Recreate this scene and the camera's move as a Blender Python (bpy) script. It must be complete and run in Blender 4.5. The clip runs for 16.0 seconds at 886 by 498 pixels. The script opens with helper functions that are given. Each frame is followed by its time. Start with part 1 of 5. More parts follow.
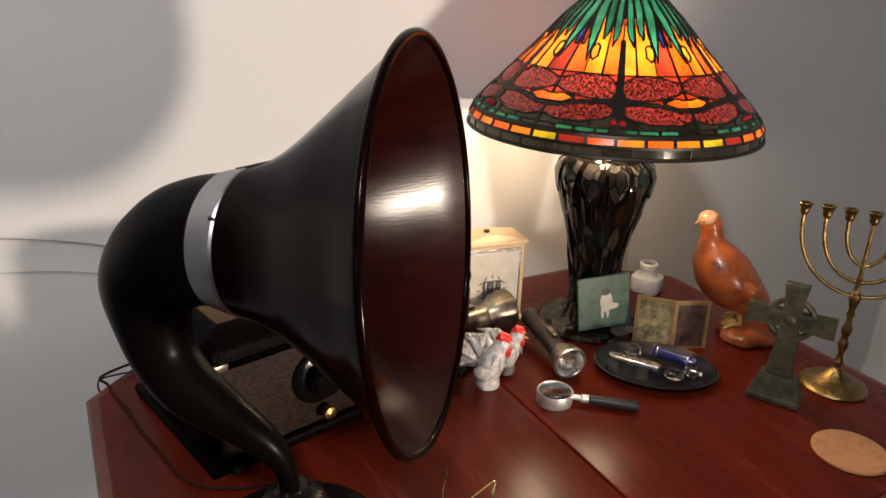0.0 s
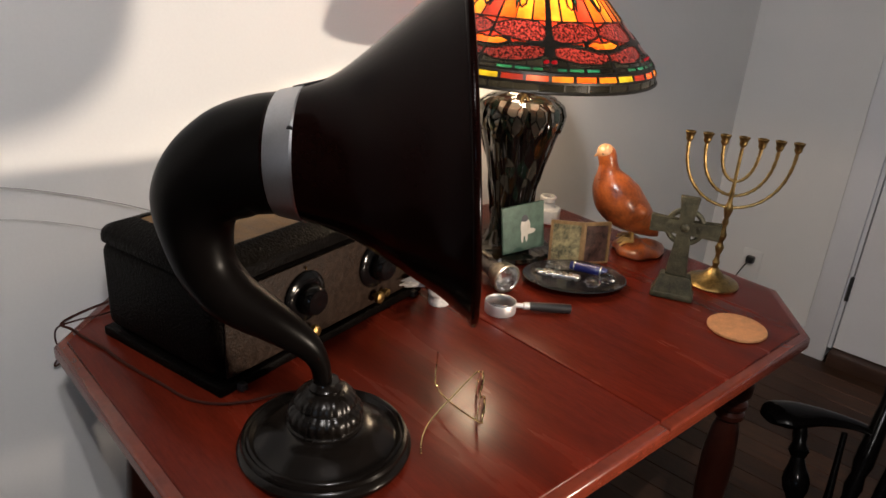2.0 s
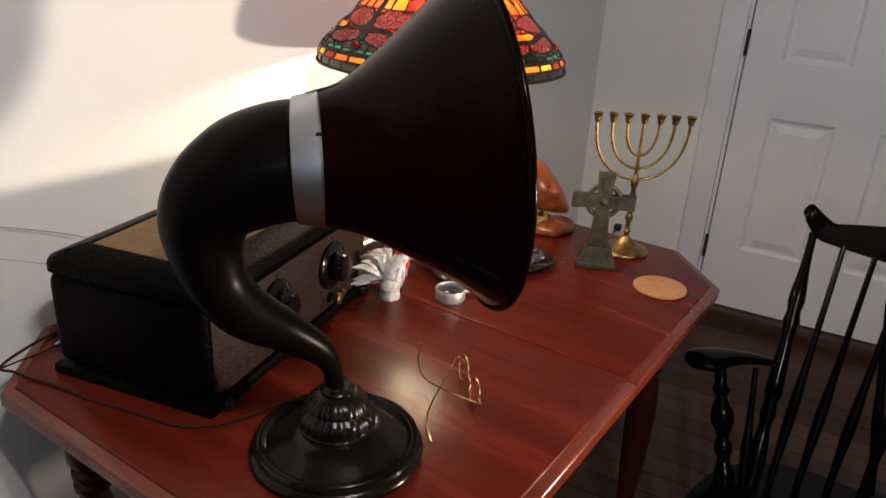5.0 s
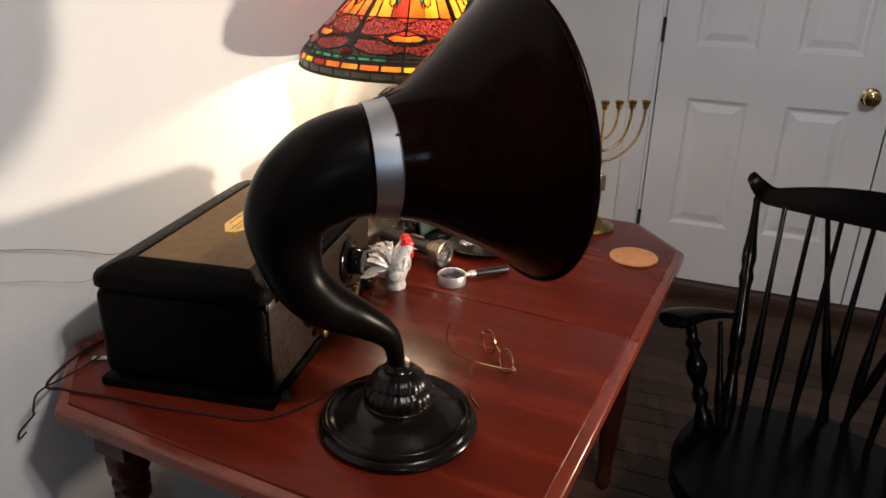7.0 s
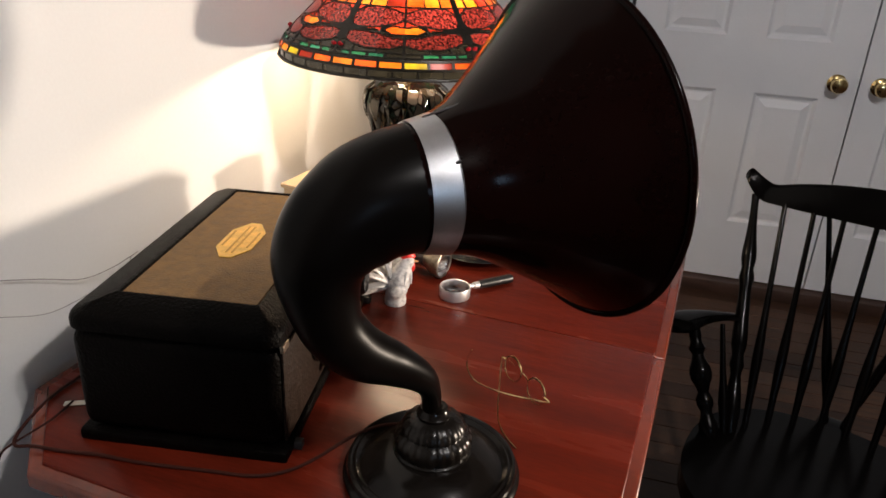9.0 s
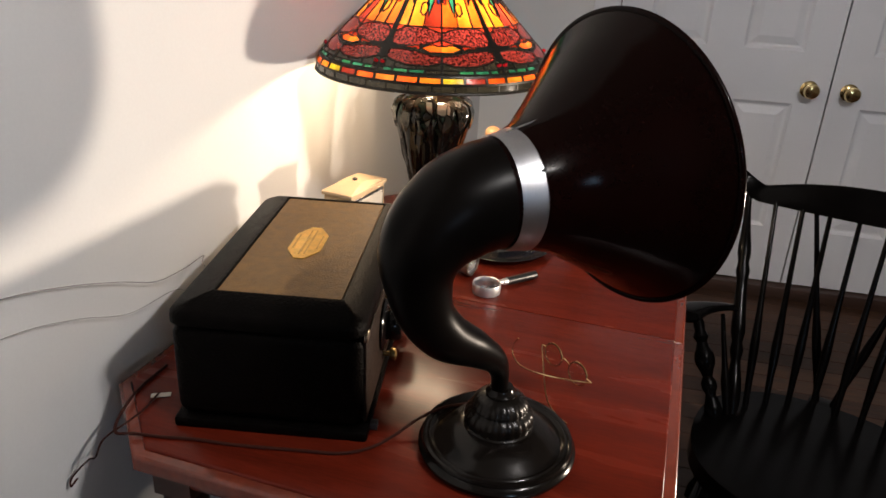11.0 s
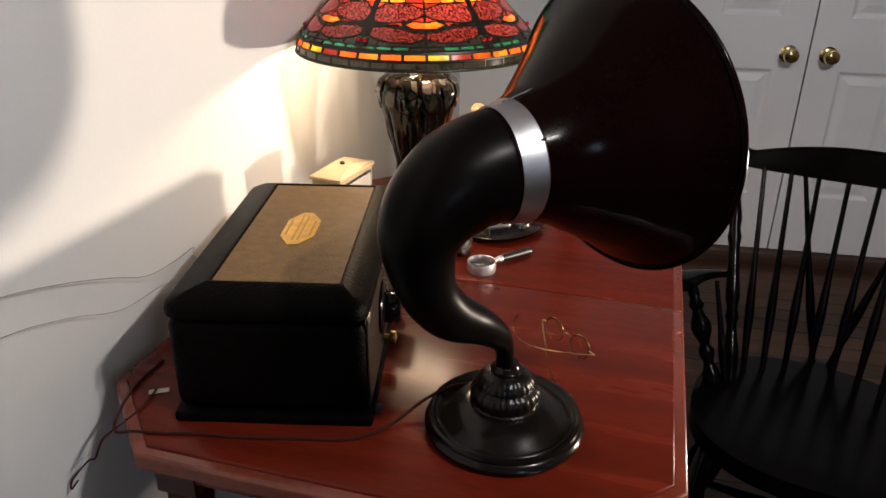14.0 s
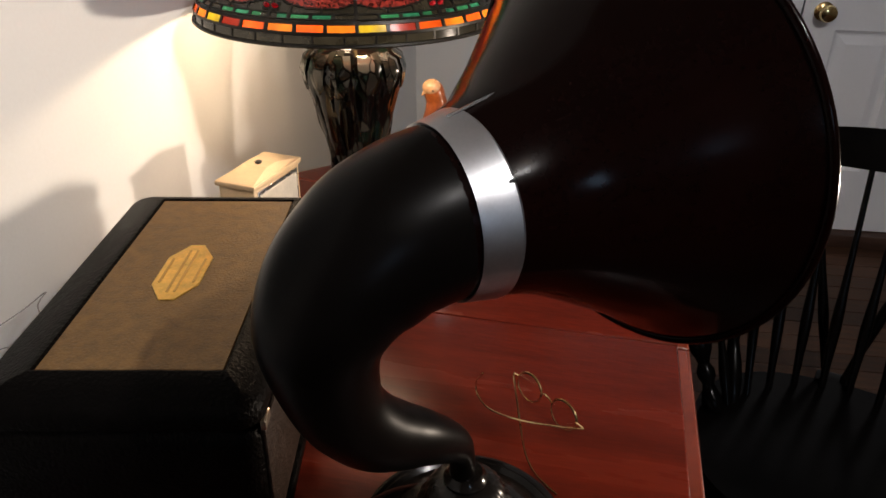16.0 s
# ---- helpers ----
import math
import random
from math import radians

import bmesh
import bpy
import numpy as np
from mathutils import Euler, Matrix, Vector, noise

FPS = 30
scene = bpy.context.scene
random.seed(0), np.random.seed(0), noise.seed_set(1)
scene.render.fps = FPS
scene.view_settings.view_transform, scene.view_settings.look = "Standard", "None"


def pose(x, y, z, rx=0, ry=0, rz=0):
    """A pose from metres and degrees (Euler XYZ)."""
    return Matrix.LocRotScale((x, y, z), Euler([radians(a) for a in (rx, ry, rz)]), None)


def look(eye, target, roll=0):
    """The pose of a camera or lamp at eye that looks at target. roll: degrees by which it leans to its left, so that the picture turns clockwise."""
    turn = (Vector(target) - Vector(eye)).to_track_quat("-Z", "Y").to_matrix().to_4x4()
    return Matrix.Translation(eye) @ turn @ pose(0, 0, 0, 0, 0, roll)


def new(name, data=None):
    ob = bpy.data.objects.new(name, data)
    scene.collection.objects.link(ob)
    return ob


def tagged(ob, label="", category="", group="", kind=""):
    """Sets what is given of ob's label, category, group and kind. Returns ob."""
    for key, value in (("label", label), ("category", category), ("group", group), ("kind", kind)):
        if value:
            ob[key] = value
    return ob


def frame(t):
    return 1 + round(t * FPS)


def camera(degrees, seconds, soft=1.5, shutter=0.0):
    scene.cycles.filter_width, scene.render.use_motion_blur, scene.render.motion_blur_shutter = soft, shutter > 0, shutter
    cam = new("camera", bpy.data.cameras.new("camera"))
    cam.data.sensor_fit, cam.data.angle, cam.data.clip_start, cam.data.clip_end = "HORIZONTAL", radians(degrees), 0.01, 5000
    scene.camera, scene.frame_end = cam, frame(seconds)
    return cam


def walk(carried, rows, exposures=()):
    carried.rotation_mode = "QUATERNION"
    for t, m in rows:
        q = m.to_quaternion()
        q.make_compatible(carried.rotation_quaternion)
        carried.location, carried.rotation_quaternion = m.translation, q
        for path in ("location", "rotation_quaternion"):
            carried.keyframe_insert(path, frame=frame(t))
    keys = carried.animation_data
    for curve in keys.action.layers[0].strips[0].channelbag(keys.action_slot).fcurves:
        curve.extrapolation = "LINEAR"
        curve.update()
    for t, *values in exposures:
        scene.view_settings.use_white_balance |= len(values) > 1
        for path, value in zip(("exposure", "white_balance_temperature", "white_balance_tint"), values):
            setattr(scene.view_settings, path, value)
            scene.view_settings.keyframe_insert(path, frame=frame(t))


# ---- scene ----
cam = camera(62.0, 16.0, soft=1.6)
PATH = [
    (0, (0.622, -0.232, 1.379), (-0.927, 0.805, 0.653), 1.9),
    (0.5, (0.591, -0.256, 1.365), (-0.906, 0.85, 0.632), 3.7),
    (1, (0.591, -0.318, 1.345), (-0.826, 0.891, 0.615), 3.7),
    (1.5, (0.587, -0.411, 1.35), (-0.712, 0.905, 0.587), 3.3),
    (2, (0.594, -0.479, 1.345), (-0.627, 0.905, 0.574), 4.3),
    (2.5, (0.597, -0.535, 1.347), (-0.573, 0.897, 0.584), 4.5),
    (3, (0.601, -0.582, 1.346), (-0.528, 0.89, 0.599), 5.2),
    (3.5, (0.576, -0.571, 1.337), (-0.521, 0.924, 0.588), 4.2),
    (4, (0.539, -0.551, 1.34), (-0.504, 0.977, 0.581), 3.8),
    (6.5, (0.361, -0.761, 1.353), (-0.28, 0.979, 0.604), 2.2),
    (7, (0.341, -0.771, 1.358), (-0.297, 0.966, 0.598), 1.6),
    (7.5, (0.303, -0.732, 1.349), (-0.373, 0.978, 0.563), 1.7),
    (8, (0.271, -0.679, 1.354), (-0.407, 1.026, 0.557), 1.9),
    (8.5, (0.223, -0.674, 1.362), (-0.314, 1.07, 0.545), 2.8),
    (11, (0.079, -0.822, 1.403), (-0.287, 0.973, 0.601), 3.0),
    (11.5, (0.07, -0.822, 1.404), (-0.313, 0.969, 0.599), 2.2),
    (12, (0.067, -0.823, 1.399), (-0.295, 0.97, 0.591), 1.8),
    (12.5, (0.06, -0.824, 1.397), (-0.297, 0.971, 0.589), 1.2),
    (13, (0.06, -0.824, 1.399), (-0.289, 0.974, 0.594), 1.2),
    (13.5, (0.064, -0.818, 1.394), (-0.271, 0.976, 0.576), 1.6),
    (14, (0.058, -0.814, 1.387), (-0.259, 0.974, 0.549), 0.7),
    (14.5, (0.054, -0.751, 1.372), (-0.217, 1.032, 0.508), 1.7),
    (15, (0.044, -0.669, 1.375), (-0.277, 1.107, 0.513), 2.5),
    (15.5, (0.061, -0.583, 1.359), (-0.266, 1.163, 0.440), 1.3),
    (16, (0.041, -0.506, 1.354), (-0.183, 1.244, 0.412), 0.7),
]
walk(cam, [(t, look(eye, target, roll)) for t, eye, target, roll in PATH],
     [(0, -0.36), (1, -0.28), (2.5, -0.04), (14.5, 0.0), (15.5, -0.15), (16, -0.30)])

# ---------------------------------------------------------------- light
world = bpy.data.worlds.new("room_world")
scene.world = world
world.use_nodes = True
world.node_tree.nodes["Background"].inputs[0].default_value = (0.35, 0.42, 0.55, 1)
world.node_tree.nodes["Background"].inputs[1].default_value = 0.15

LAMP = Vector((-0.269, 0.702, 0.75))      # foot of the table lamp


def lamp(name, kind, m, energy, colour, **more):
    data = bpy.data.lights.new(name, kind)
    data.energy, data.color = energy, colour
    if "size" in more:
        data.shape, data.size, data.size_y = "RECTANGLE", more["size"][0], more["size"][1]
    if "radius" in more:
        data.shadow_soft_size = more["radius"]
    ob = new(name, data)
    ob.matrix_world = m
    return ob


BULB_Z = 1.185
for k, (dx, dy) in enumerate(((0.045, -0.03), (-0.045, 0.03))):
    lamp("bulb_light", "POINT", pose(LAMP.x + dx, LAMP.y + dy, BULB_Z), 3.9, (1.0, 0.75, 0.50), radius=0.022)
# a shaded lamp on the other side of the room, turned to the side wall: it throws the shadows of horn, shade and radio on that wall
side = lamp("side_lamp_light", "SPOT", look((1.30, 0.53, 0.87), (-0.60, 0.04, 1.62)), 132.0, (1.0, 0.83, 0.67), radius=0.06)
side.data.spot_size, side.data.spot_blend = radians(75), 0.7
# daylight from the window in the wall behind the walk
lamp("window_light", "AREA", look((1.27, -2.19, 1.60), (0.4, 0.4, 1.1)), 4.0, (0.50, 0.72, 1.0), size=(0.28, 0.36))
# two white bulbs of a ceiling fixture, which throw the short double shadow of table and radio on the side wall
CEILING_LIGHT = Vector((1.05, -0.66, 2.50))
for dy in (-0.07, 0.07):
    lamp("ceiling_bulb_light", "POINT", pose(CEILING_LIGHT.x, CEILING_LIGHT.y + dy, CEILING_LIGHT.z - 0.15), 47.0, (1.0, 0.955, 0.945), radius=0.022)

# ---------------------------------------------------------------- materials


def material(name, base, rough=0.5, metal=0.0, coat=0.0, vary=0.15, scale=30.0, fine=250.0, bump=0.1, depth=0.002,
             grain=None, second=None, spec=0.5, tint=0.0):
    """A principled surface with colour variation at two scales, fine relief and uneven gloss. grain: stretch of the pattern."""
    m = bpy.data.materials.new(name)
    m.use_nodes = True
    t = m.node_tree
    n, l = t.nodes, t.links
    p = n["Principled BSDF"]
    p.inputs["Metallic"].default_value = metal
    p.inputs["Coat Weight"].default_value = coat
    p.inputs["Coat Roughness"].default_value = 0.12
    p.inputs["Specular IOR Level"].default_value = spec
    co = n.new("ShaderNodeTexCoord")
    mp = n.new("ShaderNodeMapping")
    mp.inputs["Scale"].default_value = grain or (1, 1, 1)
    l.new(co.outputs["Object"], mp.inputs["Vector"])
    big, small = n.new("ShaderNodeTexNoise"), n.new("ShaderNodeTexNoise")
    big.inputs["Scale"].default_value, small.inputs["Scale"].default_value = scale, fine
    big.inputs["Detail"].default_value, small.inputs["Detail"].default_value = 5, 3
    for q in (big, small):
        l.new(mp.outputs["Vector"], q.inputs["Vector"])
    ramp = n.new("ShaderNodeValToRGB")
    lo = second or [c * (1 - vary) for c in base]
    hi = [min(1, c * (1 + vary)) for c in base]
    ramp.color_ramp.elements[0].color = (*lo, 1)
    ramp.color_ramp.elements[1].color = (*hi, 1)
    ramp.color_ramp.elements[0].position, ramp.color_ramp.elements[1].position = 0.3, 0.7
    mix = n.new("ShaderNodeMath")
    mix.operation = "MULTIPLY_ADD"
    mix.inputs[1].default_value = 0.35
    sub = n.new("ShaderNodeMath")
    sub.operation = "MULTIPLY_ADD"
    sub.inputs[1].default_value, sub.inputs[2].default_value = 0.75, -0.05
    l.new(small.outputs["Fac"], mix.inputs[0])
    l.new(big.outputs["Fac"], sub.inputs[0])
    l.new(sub.outputs[0], mix.inputs[2])
    l.new(mix.outputs[0], ramp.inputs["Fac"])
    colour = ramp.outputs["Color"]
    if tint:
        info, hsv = n.new("ShaderNodeObjectInfo"), n.new("ShaderNodeHueSaturation")
        rng = n.new("ShaderNodeMapRange")
        rng.inputs["To Min"].default_value, rng.inputs["To Max"].default_value = 1 - tint, 1 + tint
        l.new(info.outputs["Random"], rng.inputs["Value"])
        l.new(rng.outputs[0], hsv.inputs["Value"])
        l.new(colour, hsv.inputs["Color"])
        colour = hsv.outputs["Color"]
    l.new(colour, p.inputs["Base Color"])
    rr = n.new("ShaderNodeMapRange")
    rr.inputs["To Min"].default_value, rr.inputs["To Max"].default_value = max(0.02, rough * 0.8), min(1, rough * 1.2)
    l.new(big.outputs["Fac"], rr.inputs["Value"])
    l.new(rr.outputs[0], p.inputs["Roughness"])
    bp = n.new("ShaderNodeBump")
    bp.inputs["Strength"].default_value, bp.inputs["Distance"].default_value = bump, depth
    l.new(small.outputs["Fac"], bp.inputs["Height"])
    l.new(bp.outputs[0], p.inputs["Normal"])
    return m


def glass(name, base, shine=0.15, mottled=0.0, clear=0.8):
    """Art glass that lets light through from behind, with streaks."""
    m = bpy.data.materials.new(name)
    m.use_nodes = True
    t = m.node_tree
    n, l = t.nodes, t.links
    n.remove(n["Principled BSDF"])
    out = n["Material Output"]
    co, nz, ramp = n.new("ShaderNodeTexCoord"), n.new("ShaderNodeTexNoise"), n.new("ShaderNodeValToRGB")
    nz.inputs["Scale"].default_value, nz.inputs["Detail"].default_value = (260.0 if mottled else 28.0), 3
    ramp.color_ramp.elements[0].color = (*[c * (0.25 if mottled else 0.55) for c in base], 1)
    ramp.color_ramp.elements[1].color = (*[min(1, c * (1.7 if mottled else 1.3)) for c in base], 1)
    ramp.color_ramp.elements[0].position, ramp.color_ramp.elements[1].position = (0.42, 0.6) if mottled else (0.3, 0.7)
    info, rng, hsv = n.new("ShaderNodeObjectInfo"), n.new("ShaderNodeMapRange"), n.new("ShaderNodeHueSaturation")
    rng.inputs["To Min"].default_value, rng.inputs["To Max"].default_value = 0.6, 1.4
    l.new(info.outputs["Random"], rng.inputs["Value"])
    l.new(rng.outputs[0], hsv.inputs["Value"])
    l.new(co.outputs["Object"], nz.inputs["Vector"])
    l.new(nz.outputs["Fac"], ramp.inputs["Fac"])
    l.new(ramp.outputs["Color"], hsv.inputs["Color"])
    tr, di, mx = n.new("ShaderNodeBsdfTranslucent"), n.new("ShaderNodeBsdfDiffuse"), n.new("ShaderNodeMixShader")
    gl, m2 = n.new("ShaderNodeBsdfGlossy"), n.new("ShaderNodeMixShader")
    l.new(hsv.outputs["Color"], tr.inputs["Color"])
    l.new(hsv.outputs["Color"], di.inputs["Color"])
    mx.inputs["Fac"].default_value = clear
    l.new(di.outputs[0], mx.inputs[1])
    l.new(tr.outputs[0], mx.inputs[2])
    gl.inputs["Roughness"].default_value = 0.12
    fr = n.new("ShaderNodeFresnel")
    l.new(fr.outputs[0], m2.inputs["Fac"])
    l.new(mx.outputs[0], m2.inputs[1])
    l.new(gl.outputs[0], m2.inputs[2])
    l.new(m2.outputs[0], out.inputs["Surface"])
    return m


def mosaic(name, colours, scale, tilt, rough, metal=0.0):
    """Small set glass pieces, each with its own colour and facet, dark joints between them."""
    m = bpy.data.materials.new(name)
    m.use_nodes = True
    n, l = m.node_tree.nodes, m.node_tree.links
    p = n["Principled BSDF"]
    p.inputs["Roughness"].default_value, p.inputs["Metallic"].default_value = rough, metal
    p.inputs["Specular IOR Level"].default_value = 0.3
    co, mp = n.new("ShaderNodeTexCoord"), n.new("ShaderNodeMapping")
    mp.inputs["Scale"].default_value = (1, 1, 0.5)
    l.new(co.outputs["Object"], mp.inputs["Vector"])
    cell, edge = n.new("ShaderNodeTexVoronoi"), n.new("ShaderNodeTexVoronoi")
    edge.feature = "DISTANCE_TO_EDGE"
    for q in (cell, edge):
        q.inputs["Scale"].default_value = scale
        l.new(mp.outputs["Vector"], q.inputs["Vector"])
    sep, ramp = n.new("ShaderNodeSeparateColor"), n.new("ShaderNodeValToRGB")
    l.new(cell.outputs["Color"], sep.inputs["Color"])
    l.new(sep.outputs["Red"], ramp.inputs["Fac"])
    ramp.color_ramp.interpolation = "CONSTANT"
    while len(ramp.color_ramp.elements) < len(colours):
        ramp.color_ramp.elements.new(0.5)
    for k, c in enumerate(colours):
        ramp.color_ramp.elements[k].position = (0.0, 0.45, 0.68, 0.88)[k]
        ramp.color_ramp.elements[k].color = (*c, 1)
    joint, mix = n.new("ShaderNodeMapRange"), n.new("ShaderNodeMix")
    joint.inputs["From Max"].default_value = 0.07
    l.new(edge.outputs["Distance"], joint.inputs["Value"])
    mix.data_type = "RGBA"
    l.new(joint.outputs[0], mix.inputs["Factor"])
    mix.inputs[6].default_value = (0.004, 0.0035, 0.003, 1)
    l.new(ramp.outputs["Color"], mix.inputs[7])
    l.new(mix.outputs[2], p.inputs["Base Color"])
    geo, off, add, nrm = n.new("ShaderNodeNewGeometry"), n.new("ShaderNodeVectorMath"), n.new("ShaderNodeVectorMath"), n.new("ShaderNodeVectorMath")
    off.operation, add.operation, nrm.operation = "MULTIPLY_ADD", "ADD", "NORMALIZE"
    off.inputs[1].default_value, off.inputs[2].default_value = (tilt, tilt, tilt), (-tilt / 2, -tilt / 2, -tilt / 2)
    l.new(cell.outputs["Color"], off.inputs[0])
    l.new(geo.outputs["Normal"], add.inputs[0])
    l.new(off.outputs[0], add.inputs[1])
    l.new(add.outputs[0], nrm.inputs[0])
    l.new(nrm.outputs[0], p.inputs["Normal"])
    return m


def clear_glass(name, colour=(1, 1, 1), rough=0.02):
    m = bpy.data.materials.new(name)
    m.use_nodes = True
    p = m.node_tree.nodes["Principled BSDF"]
    p.inputs["Base Color"].default_value = (*colour, 1)
    p.inputs["Transmission Weight"].default_value = 1.0
    p.inputs["Roughness"].default_value = rough
    return m


def glowing(name, colour, strength):
    m = bpy.data.materials.new(name)
    m.use_nodes = True
    p = m.node_tree.nodes["Principled BSDF"]
    p.inputs["Emission Color"].default_value = (*colour, 1)
    p.inputs["Emission Strength"].default_value = strength
    return m


M_WALL = material("wall_paint", (0.66, 0.66, 0.65), 0.75, vary=0.035, scale=2.5, fine=180, bump=0.12, depth=0.001)
# walls out of view: colour kept dark so less light bounces back
M_BACK = material("darkened_unseen_wall", (0.13, 0.11, 0.095), 0.8, vary=0.05, scale=3)
# unseen ceiling, greyed down to weaken the light it returns
M_CEIL = material("dimmed_ceiling", (0.30, 0.285, 0.27), 0.85, vary=0.03, scale=2)
M_DOOR = material("door_paint", (0.68, 0.69, 0.72), 0.45, vary=0.03, scale=4, fine=120, bump=0.08, depth=0.0006)
M_TABLE = material("mahogany", (0.090, 0.0095, 0.0039), 0.26, spec=0.13, vary=0.30, scale=3.2, fine=34, bump=0.03, depth=0.0004,
                   grain=(1.0, 8.0, 8.0), second=(0.052, 0.0060, 0.0027))
# the table's mahogany with the shade under the top put into its colour
M_LEG = material("shaded_mahogany_leg", (0.034, 0.0075, 0.004), 0.3, spec=0.25, vary=0.35, scale=12, fine=60, bump=0.05, depth=0.0005)
M_TABLE_EDGE = material("mahogany_edge", (0.12, 0.020, 0.009), 0.24, coat=0.15, vary=0.3, scale=9, fine=80, bump=0.03, depth=0.0004)
M_FLOOR = material("old_floor_boards", (0.042, 0.019, 0.010), 0.4, spec=0.15, vary=0.5, scale=7, fine=60, bump=0.25, depth=0.001,
                   grain=(1.0, 8.0, 8.0), second=(0.025, 0.015, 0.010), tint=0.35)
M_GAP = material("floor_underlay", (0.008, 0.006, 0.005), 0.9)
M_SILL = material("dark_stained_sill", (0.045, 0.022, 0.014), 0.45, vary=0.4, scale=8, grain=(1, 6, 6))
M_HORN = material("horn_black", (0.0022, 0.0017, 0.0015), 0.30, spec=0.055, vary=0.3, scale=14, fine=320, bump=0.06, depth=0.0006)
M_BELL = material("horn_bell_brown", (0.0034, 0.0008, 0.0006), 0.15, spec=0.055, vary=0.4, scale=9, fine=200, bump=0.03, depth=0.0004)
M_INNER = material("horn_inside", (0.014, 0.0014, 0.0010), 0.25, coat=0.0, spec=0.30, vary=0.35, scale=12, fine=90, bump=0.12, depth=0.0008,
                   grain=(1, 1, 6))
M_BASE = material("japanned_iron", (0.0035, 0.0026, 0.002), 0.17, spec=0.17, vary=0.4, scale=30, fine=260, bump=0.08, depth=0.0006,
                  second=(0.005, 0.004, 0.0035))
M_DOME = material("dusty_japanned_iron", (0.0045, 0.0034, 0.0026), 0.28, spec=0.2, vary=0.5, scale=45, fine=260, bump=0.15, depth=0.0008)
M_BAND = material("aluminium_band", (0.44, 0.45, 0.47), 0.38, metal=1.0, vary=0.1, scale=30, fine=400, bump=0.05, depth=0.0003)
M_LEATHER = material("dark_leatherette", (0.0017, 0.0012, 0.001), 0.42, spec=0.04, vary=0.5, scale=60, fine=260, bump=0.9, depth=0.002)
M_FRONT = material("brown_leatherette_front", (0.020, 0.0122, 0.0085), 0.5, spec=0.12, vary=0.5, scale=90, fine=260, bump=0.9, depth=0.002)
M_LID = material("lid_fabric", (0.145, 0.080, 0.028), 0.55, spec=0.2, vary=0.3, scale=70, fine=330, bump=0.8, depth=0.0012)
M_GOLD = material("gilt_badge", (0.75, 0.46, 0.10), 0.3, metal=0.85, vary=0.25, scale=60, fine=300, bump=0.2)
M_GOLD_DARK = material("badge_lettering", (0.48, 0.28, 0.06), 0.5, metal=0.5)
M_KNOB = material("black_bakelite", (0.003, 0.003, 0.0033), 0.13, spec=0.25, vary=0.2, scale=40)
M_BRASS = material("old_brass", (0.33, 0.22, 0.08), 0.34, metal=1.0, vary=0.35, scale=70, fine=300, bump=0.5, second=(0.11, 0.075, 0.03))
M_POLISHED = material("polished_brass", (0.75, 0.58, 0.28), 0.12, metal=1.0, vary=0.1)
M_STONE = material("verdigris_bronze", (0.068, 0.063, 0.036), 0.5, metal=0.35, vary=0.45, scale=50, fine=300, bump=0.6, depth=0.002,
                   second=(0.020, 0.019, 0.012))
M_DUCK = material("glazed_terracotta", (0.29, 0.072, 0.016), 0.3, coat=0.15, vary=0.45, scale=32, fine=160, bump=0.25, depth=0.001, second=(0.11, 0.024, 0.008))
M_DUCKHEAD = material("pale_glaze", (0.52, 0.29, 0.15), 0.3, vary=0.15, scale=60)
M_CORK = material("cork", (0.43, 0.20, 0.085), 0.75, vary=0.25, scale=90, fine=380, bump=0.5, depth=0.001)
M_CHROME = material("chrome", (0.75, 0.75, 0.76), 0.27, metal=1.0, vary=0.08)
M_BLACK = material("black_plastic", (0.012, 0.012, 0.013), 0.35, vary=0.2)
M_NICKEL = material("worn_nickel", (0.34, 0.30, 0.24), 0.3, metal=0.9, vary=0.4, scale=50, second=(0.16, 0.13, 0.10))
M_TORCHBODY = material("torch_barrel", (0.05, 0.04, 0.034), 0.35, metal=0.4, vary=0.5, scale=60, fine=300, bump=0.4)
M_WHITE = material("white_porcelain", (0.62, 0.59, 0.56), 0.28, vary=0.15, scale=150, second=(0.26, 0.25, 0.25))
M_GREYMARK = material("grey_glaze", (0.22, 0.22, 0.23), 0.35)
M_REDCOMB = material("red_glaze", (0.55, 0.02, 0.015), 0.3)
M_CREAM = material("cream_lacquer", (0.60, 0.43, 0.25), 0.45, vary=0.1, scale=40)
M_VASE = mosaic("mosaic_glass_vase", ((0.0025, 0.002, 0.0018), (0.009, 0.005, 0.002), (0.003, 0.006, 0.004), (0.022, 0.020, 0.016)), 55.0, 0.40, 0.10)
M_LEAF = mosaic("vase_silver_leaf", ((0.06, 0.056, 0.048), (0.22, 0.21, 0.19), (0.035, 0.055, 0.045), (0.34, 0.33, 0.30)), 48.0, 0.5, 0.10, 0.7)
M_SATIN = material("satin_aluminium", (0.66, 0.66, 0.67), 0.42, metal=0.85, vary=0.08)
M_MILK = material("milky_pottery", (0.50, 0.48, 0.44), 0.25, vary=0.08, scale=60)
M_FEET = material("yellow_glaze", (0.42, 0.24, 0.07), 0.3, vary=0.2)
M_LEAD = material("lead_came", (0.020, 0.018, 0.015), 0.4, metal=0.6, vary=0.3, scale=120)
M_DISH = material("black_enamel", (0.010, 0.010, 0.012), 0.15, vary=0.3, scale=40)
M_BLUE = material("blue_lacquer", (0.012, 0.016, 0.10), 0.2, coat=0.4)
M_GREEN = material("green_backdrop", (0.060, 0.105, 0.075), 0.4, vary=0.4, scale=50)
M_GREY = material("grey_shape", (0.05, 0.05, 0.055), 0.5)
M_PALE = material("pale_shape", (0.55, 0.50, 0.42), 0.5)
M_GILT = material("gilt_frame", (0.26, 0.16, 0.07), 0.35, metal=0.25, vary=0.4, scale=60)
